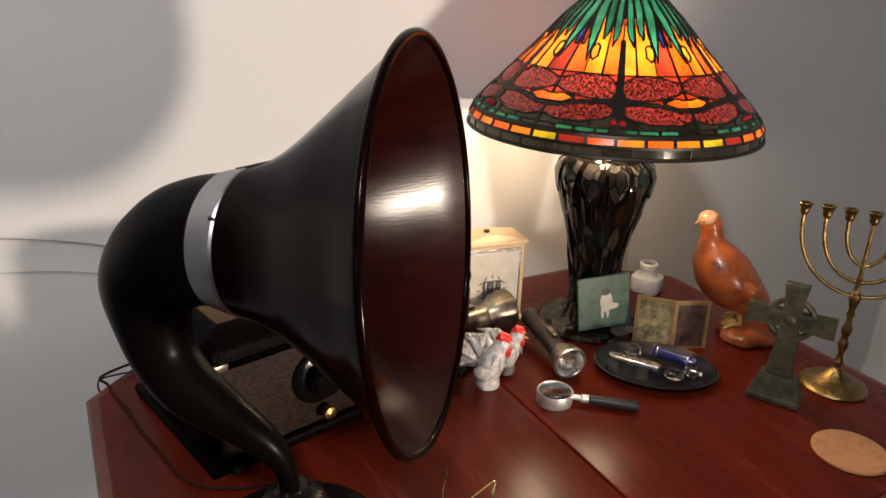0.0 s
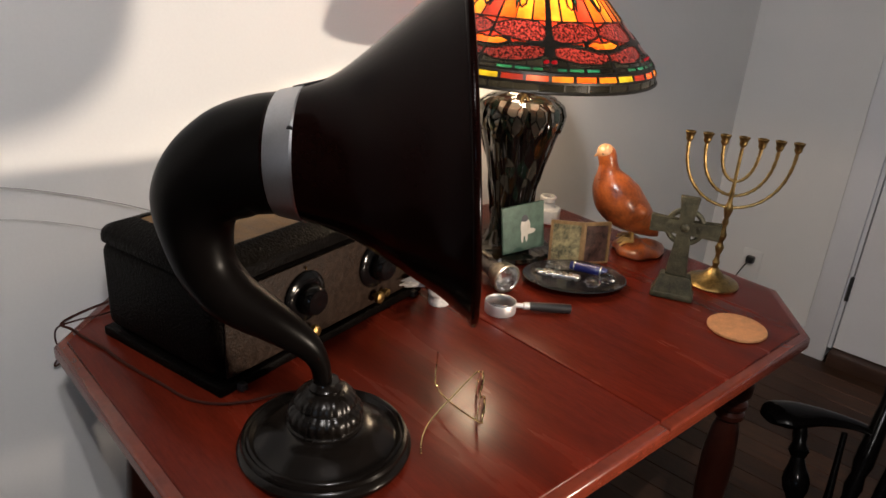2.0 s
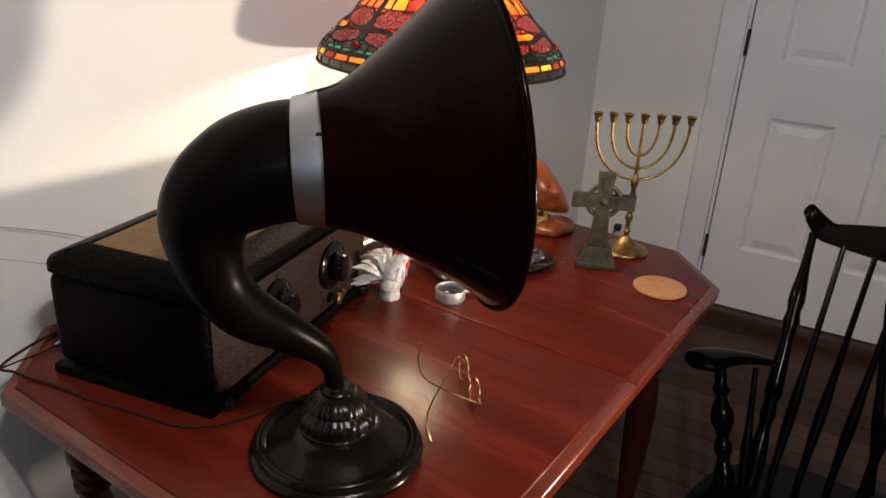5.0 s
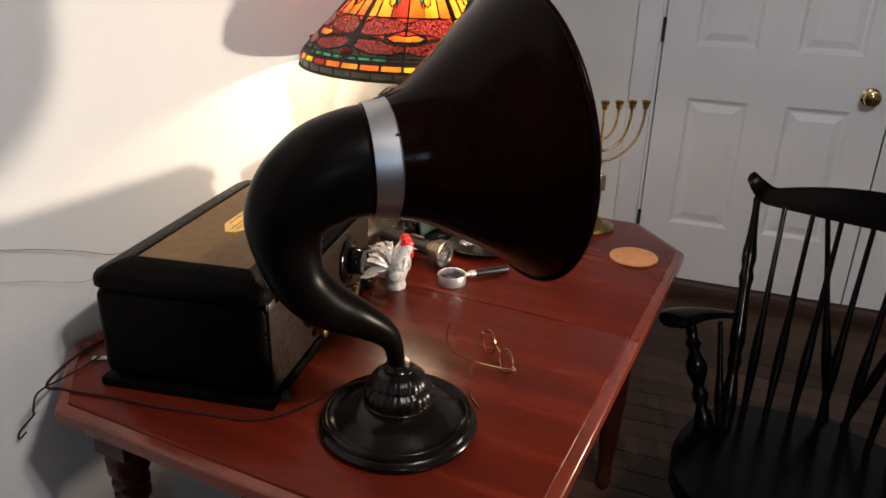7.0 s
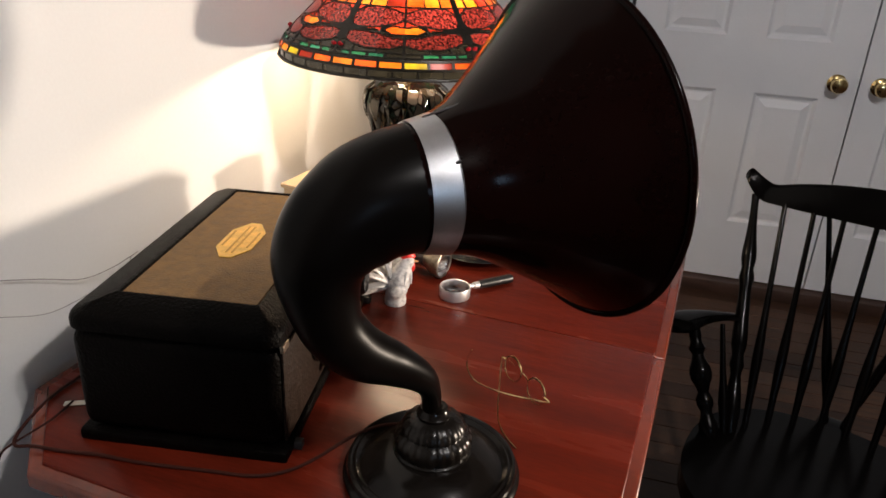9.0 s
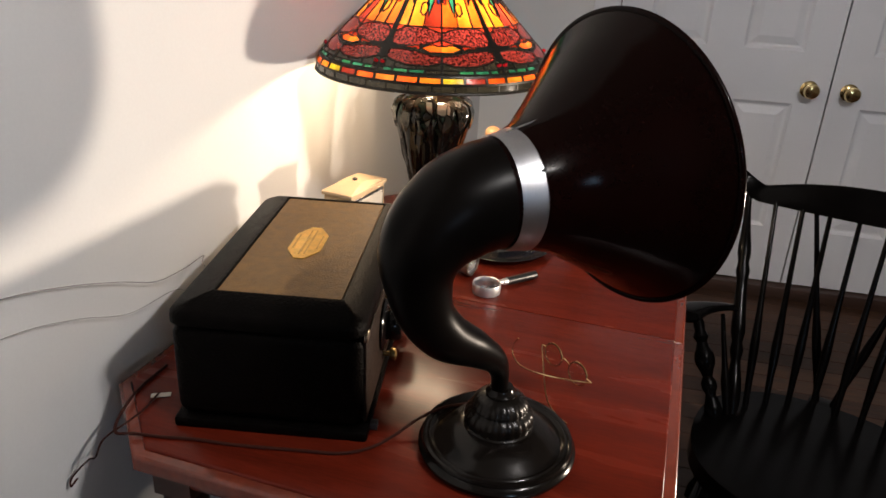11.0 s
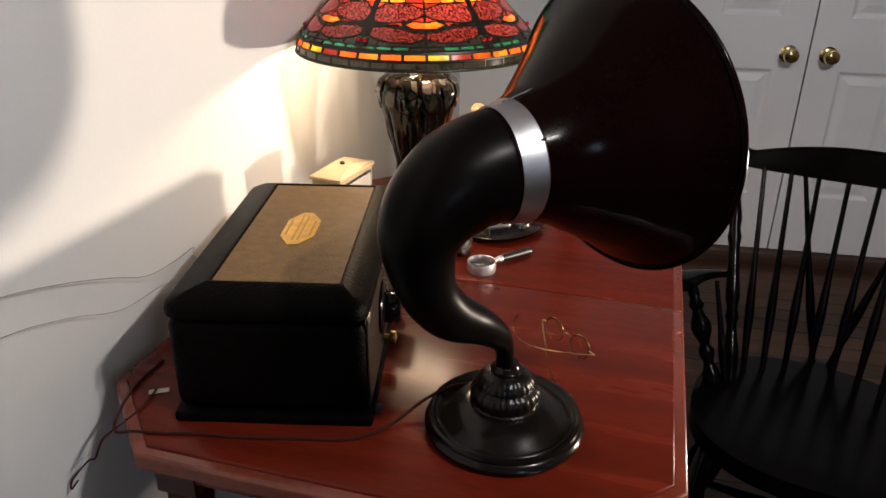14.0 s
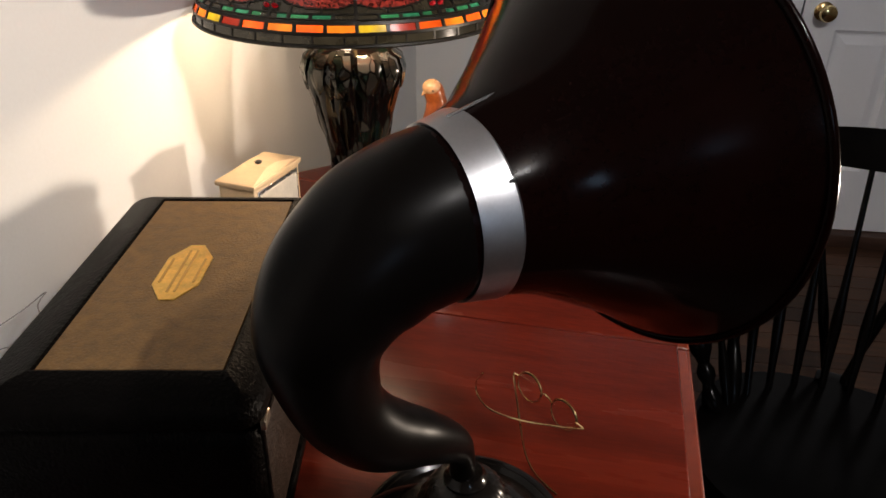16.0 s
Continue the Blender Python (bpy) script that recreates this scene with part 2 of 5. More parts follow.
M_PHOTO1 = material("faded_print", (0.24, 0.20, 0.10), 0.4, vary=0.8, scale=60, second=(0.018, 0.022, 0.012))
M_PHOTO2 = material("dark_print", (0.075, 0.040, 0.030), 0.3, vary=0.9, scale=70, second=(0.004, 0.004, 0.005))
M_GLASS = clear_glass("clear_glass")
M_CHAIR = material("black_chair_paint", (0.0015, 0.0012, 0.0011), 0.18, spec=0.07, vary=0.4, scale=20, fine=200, bump=0.08, depth=0.0005)
M_CORD = material("brown_cloth_cord", (0.032, 0.009, 0.006), 0.8, spec=0.1, vary=0.3, scale=300)
M_WIRE = material("grey_wire", (0.22, 0.21, 0.20), 0.5)
M_IRON = material("black_iron", (0.015, 0.015, 0.016), 0.4)
M_BULB = glowing("bulb_glow", (1.0, 0.70, 0.40), 25.0)
G = {
    "orange": glass("orange_glass", (0.58, 0.080, 0.008)),
    "yellow": glass("yellow_glass", (0.62, 0.165, 0.012)),
    "amber": glass("amber_glass", (0.55, 0.16, 0.015)),
    "red": glass("red_glass", (0.26, 0.022, 0.010)),
    "wing": glass("mottled_red_glass", (0.090, 0.012, 0.011), mottled=1.0),
    "teal": glass("teal_glass", (0.015, 0.12, 0.075)),
    "green": glass("green_glass", (0.015, 0.11, 0.055)),
    "dark": glass("smoky_glass", (0.012, 0.012, 0.010)),
    "blue": glass("cobalt_glass", (0.02, 0.03, 0.22)),
    "lime": glass("lime_glass", (0.30, 0.24, 0.012)),
    "gem": glass("ruby_gem", (0.95, 0.03, 0.05)),
}

# ---------------------------------------------------------------- mesh helpers


def mesh(name, bm, mat, smooth=True):
    me = bpy.data.meshes.new(name)
    bmesh.ops.recalc_face_normals(bm, faces=bm.faces)
    bm.to_mesh(me)
    bm.free()
    me.materials.append(mat)
    if smooth:
        me.polygons.foreach_set("use_smooth", [True] * len(me.polygons))
        me.set_sharp_from_angle(angle=radians(38))
    return me


def thing(name, m, label, category, group="", kind=""):
    ob = new(name)
    ob.empty_display_size = 0.02
    ob.matrix_world = m
    return tagged(ob, label, category, group, kind)


def part(name, bm, mat, parent, label="", m=None, smooth=True):
    ob = new(name, mesh(name, bm, mat, smooth))
    ob.parent = parent
    if m is not None:
        ob.matrix_local = m
    if label:
        tagged(ob, label)
    return ob


def solid(name, bm, mat, label, category="", kind="", m=None, smooth=True):
    ob = new(name, mesh(name, bm, mat, smooth))
    if m is not None:
        ob.matrix_world = m
    return tagged(ob, label, category, kind=kind)


def box(x0, y0, z0, x1, y1, z1, bevel=0.0, seg=2, bm=None):
    own = bm is None
    bm = bmesh.new() if own else bm
    made = bmesh.ops.create_cube(bm, size=1.0)["verts"]
    for v in made:
        v.co = Vector((x0 + (v.co.x + 0.5) * (x1 - x0), y0 + (v.co.y + 0.5) * (y1 - y0), z0 + (v.co.z + 0.5) * (z1 - z0)))
    if bevel and own:
        bmesh.ops.bevel(bm, geom=bm.edges[:], offset=bevel, segments=seg, affect="EDGES", profile=0.5)
    return bm


def lathe(profile, n=32, bm=None, flute=0, depth=0.0, lo=0.0, hi=0.0):
    """A turned body round z from (radius, height) pairs; flute: lobes between the heights lo and hi."""
    bm = bmesh.new() if bm is None else bm
    rings = []
    for r, z in profile:
        if r < 1e-6:
            rings.append([bm.verts.new((0, 0, z))])
            continue
        ring = []
        for k in range(n):
            a = 2 * math.pi * k / n
            rr = r
            if flute and lo <= z <= hi:
                rr = r * (1 + depth * (abs(math.cos(flute * a / 2)) - 0.6))
            ring.append(bm.verts.new((rr * math.cos(a), rr * math.sin(a), z)))
        rings.append(ring)
    for a, b in zip(rings, rings[1:]):
        if len(a) == 1 and len(b) == 1:
            continue
        for k in range(n):
            j = (k + 1) % n
            if len(a) == 1:
                bm.faces.new((a[0], b[k], b[j]))
            elif len(b) == 1:
                bm.faces.new((a[k], a[j], b[0]))
            else:
                bm.faces.new((a[k], a[j], b[j], b[k]))
    return bm


def smooth_path(points, steps=6):
    """Catmull-Rom through rows of numbers."""
    p = [np.array(q, float) for q in points]
    p = [2 * p[0] - p[1], *p, 2 * p[-1] - p[-2]]
    out = []
    for k in range(1, len(p) - 2):
        a, b, c, d = p[k - 1:k + 3]
        for s in range(steps):
            t = s / steps
            out.append(0.5 * (2 * b + (c - a) * t + (2 * a - 5 * b + 4 * c - d) * t * t + (3 * b - a - 3 * c + d) * t ** 3))
    return [tuple(float(v) for v in q) for q in (*out, p[-2])]


def tube(rows, n=12, caps=True, bm=None, flat=1.0):
    """A tube through rows of (x, y, z, radius)."""
    bm = bmesh.new() if bm is None else bm
    pts = [Vector(r[:3]) for r in rows]
    tang = [(pts[min(k + 1, len(pts) - 1)] - pts[max(k - 1, 0)]).normalized() for k in range(len(pts))]
    side = tang[0].orthogonal().normalized()
    rings = []
    for p, t, r in zip(pts, tang, rows):
        side = (side - t * side.dot(t)).normalized()
        other = t.cross(side)
        rings.append([bm.verts.new(p + r[3] * (math.cos(a) * side + flat * math.sin(a) * other))
                      for a in (2 * math.pi * k / n for k in range(n))])
    for a, b in zip(rings, rings[1:]):
        for k in range(n):
            bm.faces.new((a[k], a[(k + 1) % n], b[(k + 1) % n], b[k]))
    if caps:
        bm.faces.new(rings[0][::-1])
        bm.faces.new(rings[-1])
    return bm


def wire(points, r, n=6, steps=8):
    return tube([(*q, r) for q in smooth_path(points, steps)], n)


def prism(poly, z0, z1, bevel=0.0, seg=2, only_top=False):
    bm = bmesh.new()
    low = [bm.verts.new((x, y, z0)) for x, y in poly]
    top = [bm.verts.new((x, y, z1)) for x, y in poly]
    n = len(poly)
    bm.faces.new(low[::-1])
    cap = bm.faces.new(top)
    for k in range(n):
        bm.faces.new((low[k], low[(k + 1) % n], top[(k + 1) % n], top[k]))
    if bevel:
        edges = list(cap.edges) if only_top else [e for e in bm.edges]
        bmesh.ops.bevel(bm, geom=edges, offset=bevel, segments=seg, affect="EDGES", profile=0.5)
    return bm


def ball(x, y, z, rx, ry, rz, u=16, v=10, bm=None):
    bm = bmesh.new() if bm is None else bm
    made = bmesh.ops.create_uvsphere(bm, u_segments=u, v_segments=v, radius=1.0)["verts"]
    for q in made:
        q.co = Vector((x + q.co.x * rx, y + q.co.y * ry, z + q.co.z * rz))
    return bm


def turned(bm, m):
    bmesh.ops.transform(bm, matrix=m, verts=bm.verts)
    return bm


# ---------------------------------------------------------------- the room
FLOOR, CEIL = 0.04, 2.50
TURN = -5.43                                   # the table and the side wall stand turned by this angle
AX = pose(0, 0, 0, 0, 0, TURN)
DOOR_Y = 2.217


def room():
    # side wall behind the table; past the lamp it steps back a little
    solid("wall_west", box(-0.605 - 0.12, -2.6, FLOOR, -0.605, 1.0, CEIL), M_WALL, "white painted plaster side wall behind the table", kind="structure", m=AX, smooth=False)
    solid("wall_west_recess", box(-0.625 - 0.12, 1.0, FLOOR, -0.625, 2.45, CEIL), M_WALL, "white painted plaster side wall beyond the lamp", kind="structure", m=AX, smooth=False)
    x0, x1, top = 0.085, 1.737, 2.09           # opening for the double door
    bm = box(-0.62, DOOR_Y, FLOOR, x0, DOOR_Y + 0.14, CEIL)
    box(x1, DOOR_Y, FLOOR, 3.3, DOOR_Y + 0.14, CEIL, bm=bm)
    box(x0, DOOR_Y, top, x1, DOOR_Y + 0.14, CEIL, bm=bm)
    solid("wall_north", bm, M_WALL, "grey-white painted wall around the double door", kind="structure", smooth=False)
    solid("wall_east", box(3.2, -2.3, FLOOR, 3.32, DOOR_Y, CEIL), M_BACK, "plain unseen wall, darkened to cut bounced light", kind="structure", smooth=False)
    bm = box(-1.1, -2.32, FLOOR, 1.12, -2.2, CEIL)
    box(1.42, -2.32, FLOOR, 3.2, -2.2, CEIL, bm=bm)
    box(1.12, -2.32, FLOOR, 1.42, -2.2, 1.40, bm=bm)
    box(1.12, -2.32, 1.80, 1.42, -2.2, CEIL, bm=bm)
    solid("wall_south", bm, M_BACK, "plain unseen wall with a window opening, darkened to cut bounced light", kind="structure", smooth=False)
    solid("door_jamb", box(0.085, DOOR_Y + 0.001, 0.093, 0.1035, DOOR_Y + 0.139, 2.089), M_DOOR, "white painted door jamb", kind="structure", smooth=False)
    solid("door_jamb", box(1.7205, DOOR_Y + 0.001, 0.093, 1.737, DOOR_Y + 0.139, 2.089), M_DOOR, "white painted door jamb", kind="structure", smooth=False)
    # added backing, out of view: stops world light at the door edges
    solid("door_gap_backing", box(0.0, DOOR_Y + 0.141, FLOOR, 1.82, DOOR_Y + 0.18, 2.2), M_BACK, "unseen dark backing added to block light through the door gaps", kind="structure", smooth=False)
    solid("ceiling", box(-1.2, -2.4, CEIL, 3.4, 2.4, CEIL + 0.1), M_CEIL, "plain unseen ceiling, greyed to weaken bounced light", kind="structure", smooth=False)
    solid("floor", box(-1.2, -2.4, FLOOR - 0.1, 3.4, DOOR_Y + 0.14, FLOOR - 0.006), M_GAP, "old dark wooden floor of narrow boards", kind="structure", smooth=False)
    # casing and threshold of the double door
    for name, b, lab in (("door_casing", (0.005, DOOR_Y - 0.018, FLOOR, 0.092, DOOR_Y - 0.001, 2.16), "white painted flat door casing"),
                         ("door_casing", (1.730, DOOR_Y - 0.018, FLOOR, 1.815, DOOR_Y - 0.001, 2.16), "white painted flat door casing"),
                         ("door_casing", (0.092, DOOR_Y - 0.018, 2.085, 1.730, DOOR_Y - 0.001, 2.16), "white painted door head casing")):
        solid(name, box(*b, bevel=0.003), M_DOOR, lab, kind="structure")
    solid("door_threshold", box(0.105, DOOR_Y - 0.035, FLOOR - 0.004, 1.72, DOOR_Y + 0.13, 0.092, bevel=0.006), M_SILL, "dark stained wooden threshold under the double door", kind="structure")
    solid("baseboard", box(-0.43, DOOR_Y - 0.016, FLOOR, 0.002, DOOR_Y - 0.001, FLOOR + 0.10, bevel=0.003), M_DOOR, "white painted baseboard", kind="structure")


def door(name, x0, x1, knob_x, hinge_x):
    """One leaf of the double door with raised and fielded panels."""
    z0, z1, y = 0.098, 2.082, DOOR_Y + 0.004
    d = thing(name, pose(x0, y, z0), "white painted six-panel door leaf, closed, brass knob", "door", kind="structure")
    w, h = x1 - x0, z1 - z0
    st, mid = 0.116, 0.132
    pw = (w - 2 * st - mid) / 2
    cols = ((st, st + pw), (st + pw + mid, w - st))
    rows = ((0.240, 0.745), (0.940, 1.60), (1.70, 1.88))
    # stiles and rails
    bm = bmesh.new()
    for a, b in ((0, st), (st + pw, st + pw + mid), (w - st, w)):
        box(a, 0, 0, b, 0.035, h, bm=bm)
    zz = [0, *[q for r in rows for q in r], h]
    for a, b in zip(zz[::2], zz[1::2]):
        for c, e in cols:
            box(c, 0, a, e, 0.035, b, bm=bm)
    part("frame", bm, M_DOOR, d, smooth=False)
    for c, e in cols:
        for a, b in rows:
            q = bmesh.new()
            s = [[(c, 0.0005, a), (e, 0.0005, a), (e, 0.0005, b), (c, 0.0005, b)]]
            for k, yy in ((0.012, 0.010), (0.020, 0.011), (0.048, 0.003)):
                s.append([(c + k, yy, a + k), (e - k, yy, a + k), (e - k, yy, b - k), (c + k, yy, b - k)])
            rings = [[q.verts.new(p) for p in r] for r in s]
            for r0, r1 in zip(rings, rings[1:]):
                for k in range(4):
                    q.faces.new((r0[k], r0[(k + 1) % 4], r1[(k + 1) % 4], r1[k]))
            q.faces.new(rings[-1])
            part("panel", q, M_DOOR, d, smooth=False)
    kb = part("knob", turned(lathe([(0, 0), (0.031, 0), (0.032, 0.004), (0.026, 0.008), (0.012, 0.011), (0.011, 0.026), (0.018, 0.032),
                                    (0.027, 0.042), (0.029, 0.052), (0.025, 0.060), (0.012, 0.064), (0, 0.0645)], 24),
                             pose(knob_x - x0, -0.0005, 0.903 - z0, 90)), M_POLISHED, d, "round polished brass door knob")
    for z in (0.33, 1.09, 1.86):
        part("hinge", tube([(hinge_x - x0, -0.008, z - z0 - 0.045, 0.0065), (hinge_x - x0, -0.008, z - z0 + 0.045, 0.0065)], 8), M_IRON, d, "dark painted butt hinge")
    return d


room()
door("door_1", 0.108, 0.909, 0.838, 0.104)
door("door_2", 0.915, 1.716, 0.980, 1.722)

# ---------------------------------------------------------------- the table
TOP = 0.75
U0, U1, V0, V1, CUT = -0.575, 0.242, -0.190, 0.995, 0.13
SEAM = 0.405


def clipped(u0, u1, v0, v1, near, far, c):
    p = []
    p += [(u0 + c, v0), (u1 - c, v0), (u1, v0 + c)] if near else [(u0, v0), (u1, v0)]
    p += [(u1, v1 - c * 1.1), (u1 - c, v1), (u0 + c, v1), (u0, v1 - c * 1.1)] if far else [(u1, v1), (u0, v1)]
    if near:
        p.append((u0, v0 + c))
    return p


def table():
    t = thing("dining_table", AX, "reddish-brown polished mahogany table with clipped corners and turned legs", "table")
    # two halves of the top, each a slab on a moulded lip
    for near, a, b in ((True, V0, SEAM - 0.0008), (False, SEAM + 0.0008, V1)):
        g = 0.017
        ia, ib = (a + g, b) if near else (a, b - g)
        leaf = part("tabletop_half", prism(clipped(U0 + g, U1 - g, ia, ib, near, not near, CUT - 0.010), TOP - 0.022, TOP, 0.0035, 3, True), M_TABLE, t)
        part("moulded_edge", prism(clipped(U0, U1, a, b, near, not near, CUT), TOP - 0.026, TOP - 0.004, 0.006, 3, True), M_TABLE_EDGE, leaf, "rounded lighter edge moulding")
        part("lower_edge", prism(clipped(U0 + 0.008, U1 - 0.008, a + (0.008 if near else 0), b - (0 if near else 0.008), near, not near, CUT), TOP - 0.036, TOP - 0.0262, 0.004, 2), M_TABLE_EDGE, leaf)
    i = 0.085
    for b in ((U0 + i, V0 + i, U1 - i, V0 + i + 0.022), (U0 + i, V1 - i - 0.022, U1 - i, V1 - i),
              (U0 + i, V0 + i + 0.022, U0 + i + 0.022, V1 - i - 0.022), (U1 - i - 0.022, V0 + i + 0.022, U1 - i, V1 - i - 0.022)):
        part("apron", box(b[0], b[1], TOP - 0.125, b[2], b[3], TOP - 0.0365, 0.002), M_TABLE, t)
    prof = [(0, 0), (0.014, 0), (0.020, 0.012), (0.022, 0.03), (0.016, 0.045), (0.021, 0.05), (0.021, 0.058), (0.017, 0.065), (0.024, 0.16), (0.031, 0.28),
            (0.033, 0.36), (0.027, 0.43), (0.020, 0.455), (0.029, 0.465), (0.029, 0.474), (0.022, 0.480), (0.030, 0.490), (0.030, 0.499), (0.022, 0.505),
            (0.033, 0.52), (0.034, 0.545), (0.026, 0.56)]
    for u in (U0 + i + 0.03, U1 - i - 0.03):
        for v in (V0 + i + 0.03, V1 - i - 0.03):
            bm = lathe(prof, 20)
            box(-0.032, -0.032, 0.56, 0.032, 0.032, TOP - 0.037 - FLOOR, bm=bm)
            part("leg", turned(bm, Matrix.Translation((u, v, FLOOR))), M_LEG, t, "turned mahogany leg with ring mouldings, coloured dark for the shade under the table")
    return t


table()


def on_table(x, y, turn=0.0, lift=0.0):
    return pose(x, y, TOP + 0.0003 + lift, 0, 0, turn)


# ---------------------------------------------------------------- horn loudspeaker
HORN_AZ = 43.0
# rows of (along the bell's axis, across it, height, radius)
NECK = [(0.000, 0.000, 0.086, 0.0125), (-0.003, 0.000, 0.096, 0.0115), (-0.008, -0.003, 0.126, 0.0125), (-0.024, -0.008, 0.153, 0.0176), (-0.059, -0.014, 0.182, 0.0238), (-0.084, -0.015, 0.198, 0.0280),
        (-0.105, -0.016, 0.214, 0.0306), (-0.123, -0.015, 0.236, 0.0322), (-0.133, -0.014, 0.257, 0.0345), (-0.139, -0.012, 0.288, 0.0398), (-0.139, -0.011, 0.312, 0.0460), (-0.133, -0.011, 0.331, 0.0502),
        (-0.120, -0.010, 0.3475, 0.0545), (-0.103, -0.010, 0.3605, 0.0580), (-0.085, -0.010, 0.3705, 0.0605), (-0.060, -0.011, 0.3775, 0.0625), (-0.038, -0.012, 0.3800, 0.0640)]
BELL = [(-0.054, -0.011, 0.379, 0.0615), (-0.024, -0.014, 0.381, 0.0685), (0.012, -0.0132, 0.383, 0.0812), (0.048, -0.0112, 0.3858, 0.1042), (0.086, -0.0096, 0.3895, 0.1326), (0.1165, -0.0084, 0.3927, 0.1565), (0.1445, -0.0077, 0.3955, 0.1815)]


def horn():
    h = thing("horn_loudspeaker", on_table(0, 0, HORN_AZ), "antique black gooseneck horn loudspeaker with metal band, standing on the table", "loudspeaker")
    base = lathe([(0, 0), (0.100, 0), (0.106, 0.004), (0.1075, 0.010), (0.1045, 0.0155), (0.102, 0.017), (0.103, 0.0195), (0.1015, 0.0235), (0.098, 0.0245), (0.0955, 0.0225), (0.0945, 0.0235), (0.092, 0.0245), (0.0895, 0.0225),
                  (0.087, 0.0205), (0.082, 0.0235), (0.074, 0.0300), (0.064, 0.0360), (0.055, 0.0395), (0.048, 0.0415), (0.043, 0.042)], 80)
    part("base", base, M_BASE, h, "stepped round cast base in glossy black")
    part("lobed_dome", lathe([(0.0445, 0.0405), (0.0470, 0.0420), (0.0472, 0.0440), (0.0450, 0.0455), (0.0448, 0.0475), (0.0465, 0.053), (0.0455, 0.060), (0.0420, 0.0655), (0.0375, 0.0680), (0.0368, 0.0695), (0.0380, 0.0720), (0.0362, 0.078), (0.031, 0.084), (0.025, 0.0875), (0.020, 0.0890)],
                             176, flute=24, depth=0.028, lo=0.046, hi=0.085), M_DOME, h, "fluted melon-shaped dome of the base")
    part("collar", lathe([(0.0205, 0.0885), (0.021, 0.0925), (0.018, 0.0955), (0.016, 0.100), (0.0, 0.101)], 32), M_BASE, h)
    part("neck", tube(smooth_path(NECK, 5), 40), M_HORN, h, "black gooseneck swelling into the bend")
    outer = smooth_path(BELL, 6)
    part("bell", tube(outer, 72, caps=False), M_BELL, h, "flared dark brown-black bell")
    inner = [(x, y, z, r - 0.004) for x, y, z, r in outer]
    part("bell_lining", tube(inner, 72, caps=False), M_INNER, h, "dark red-brown wooden inside of the bell")
    tilt = radians(5.5)
    ring = []
    for k in range(97):
        a = 2 * math.pi * k / 96
        ring.append((0.1450 - 0.1805 * math.sin(a) * math.sin(tilt) - 0.0038 * math.cos(a), 0.1803 * math.cos(a) - 0.0077, 0.3955 + 0.1805 * math.sin(a) * math.cos(tilt), 0.0042))
    part("rim", tube(ring, 10, caps=False), M_BELL, h, "rounded glossy rim")
    band = [(-0.045, -0.0118, 0.3797, 0.0625), (-0.0448, -0.0118, 0.3797, 0.0655), (-0.032, -0.0132, 0.3804, 0.0681), (-0.0192, -0.0142, 0.3811, 0.0708), (-0.0190, -0.0142, 0.3811, 0.0675)]
    b = part("clamp_band", tube(band, 64, caps=False), M_BAND, h, "dull aluminium clamp band")
    part("screw", turned(lathe([(0, 0), (0.0032, 0), (0.0030, 0.0016), (0, 0.002)], 10), pose(-0.0260, -0.0708, 0.4222, 90 + 36)), M_IRON, b, "small dark screw")
    part("band_clip", tube([(-0.034, -0.010, 0.4485, 0.0015), (-0.013, -0.012, 0.4545, 0.0018), (0.002, -0.015, 0.4600, 0.0012)], 6), M_IRON, b)
    return h


horn()

# ---------------------------------------------------------------- radio set
RADIO = pose(-0.179, -0.038, TOP + 0.0003, 0, 0, 8.3)     # front near corner; x towards the wall is negative


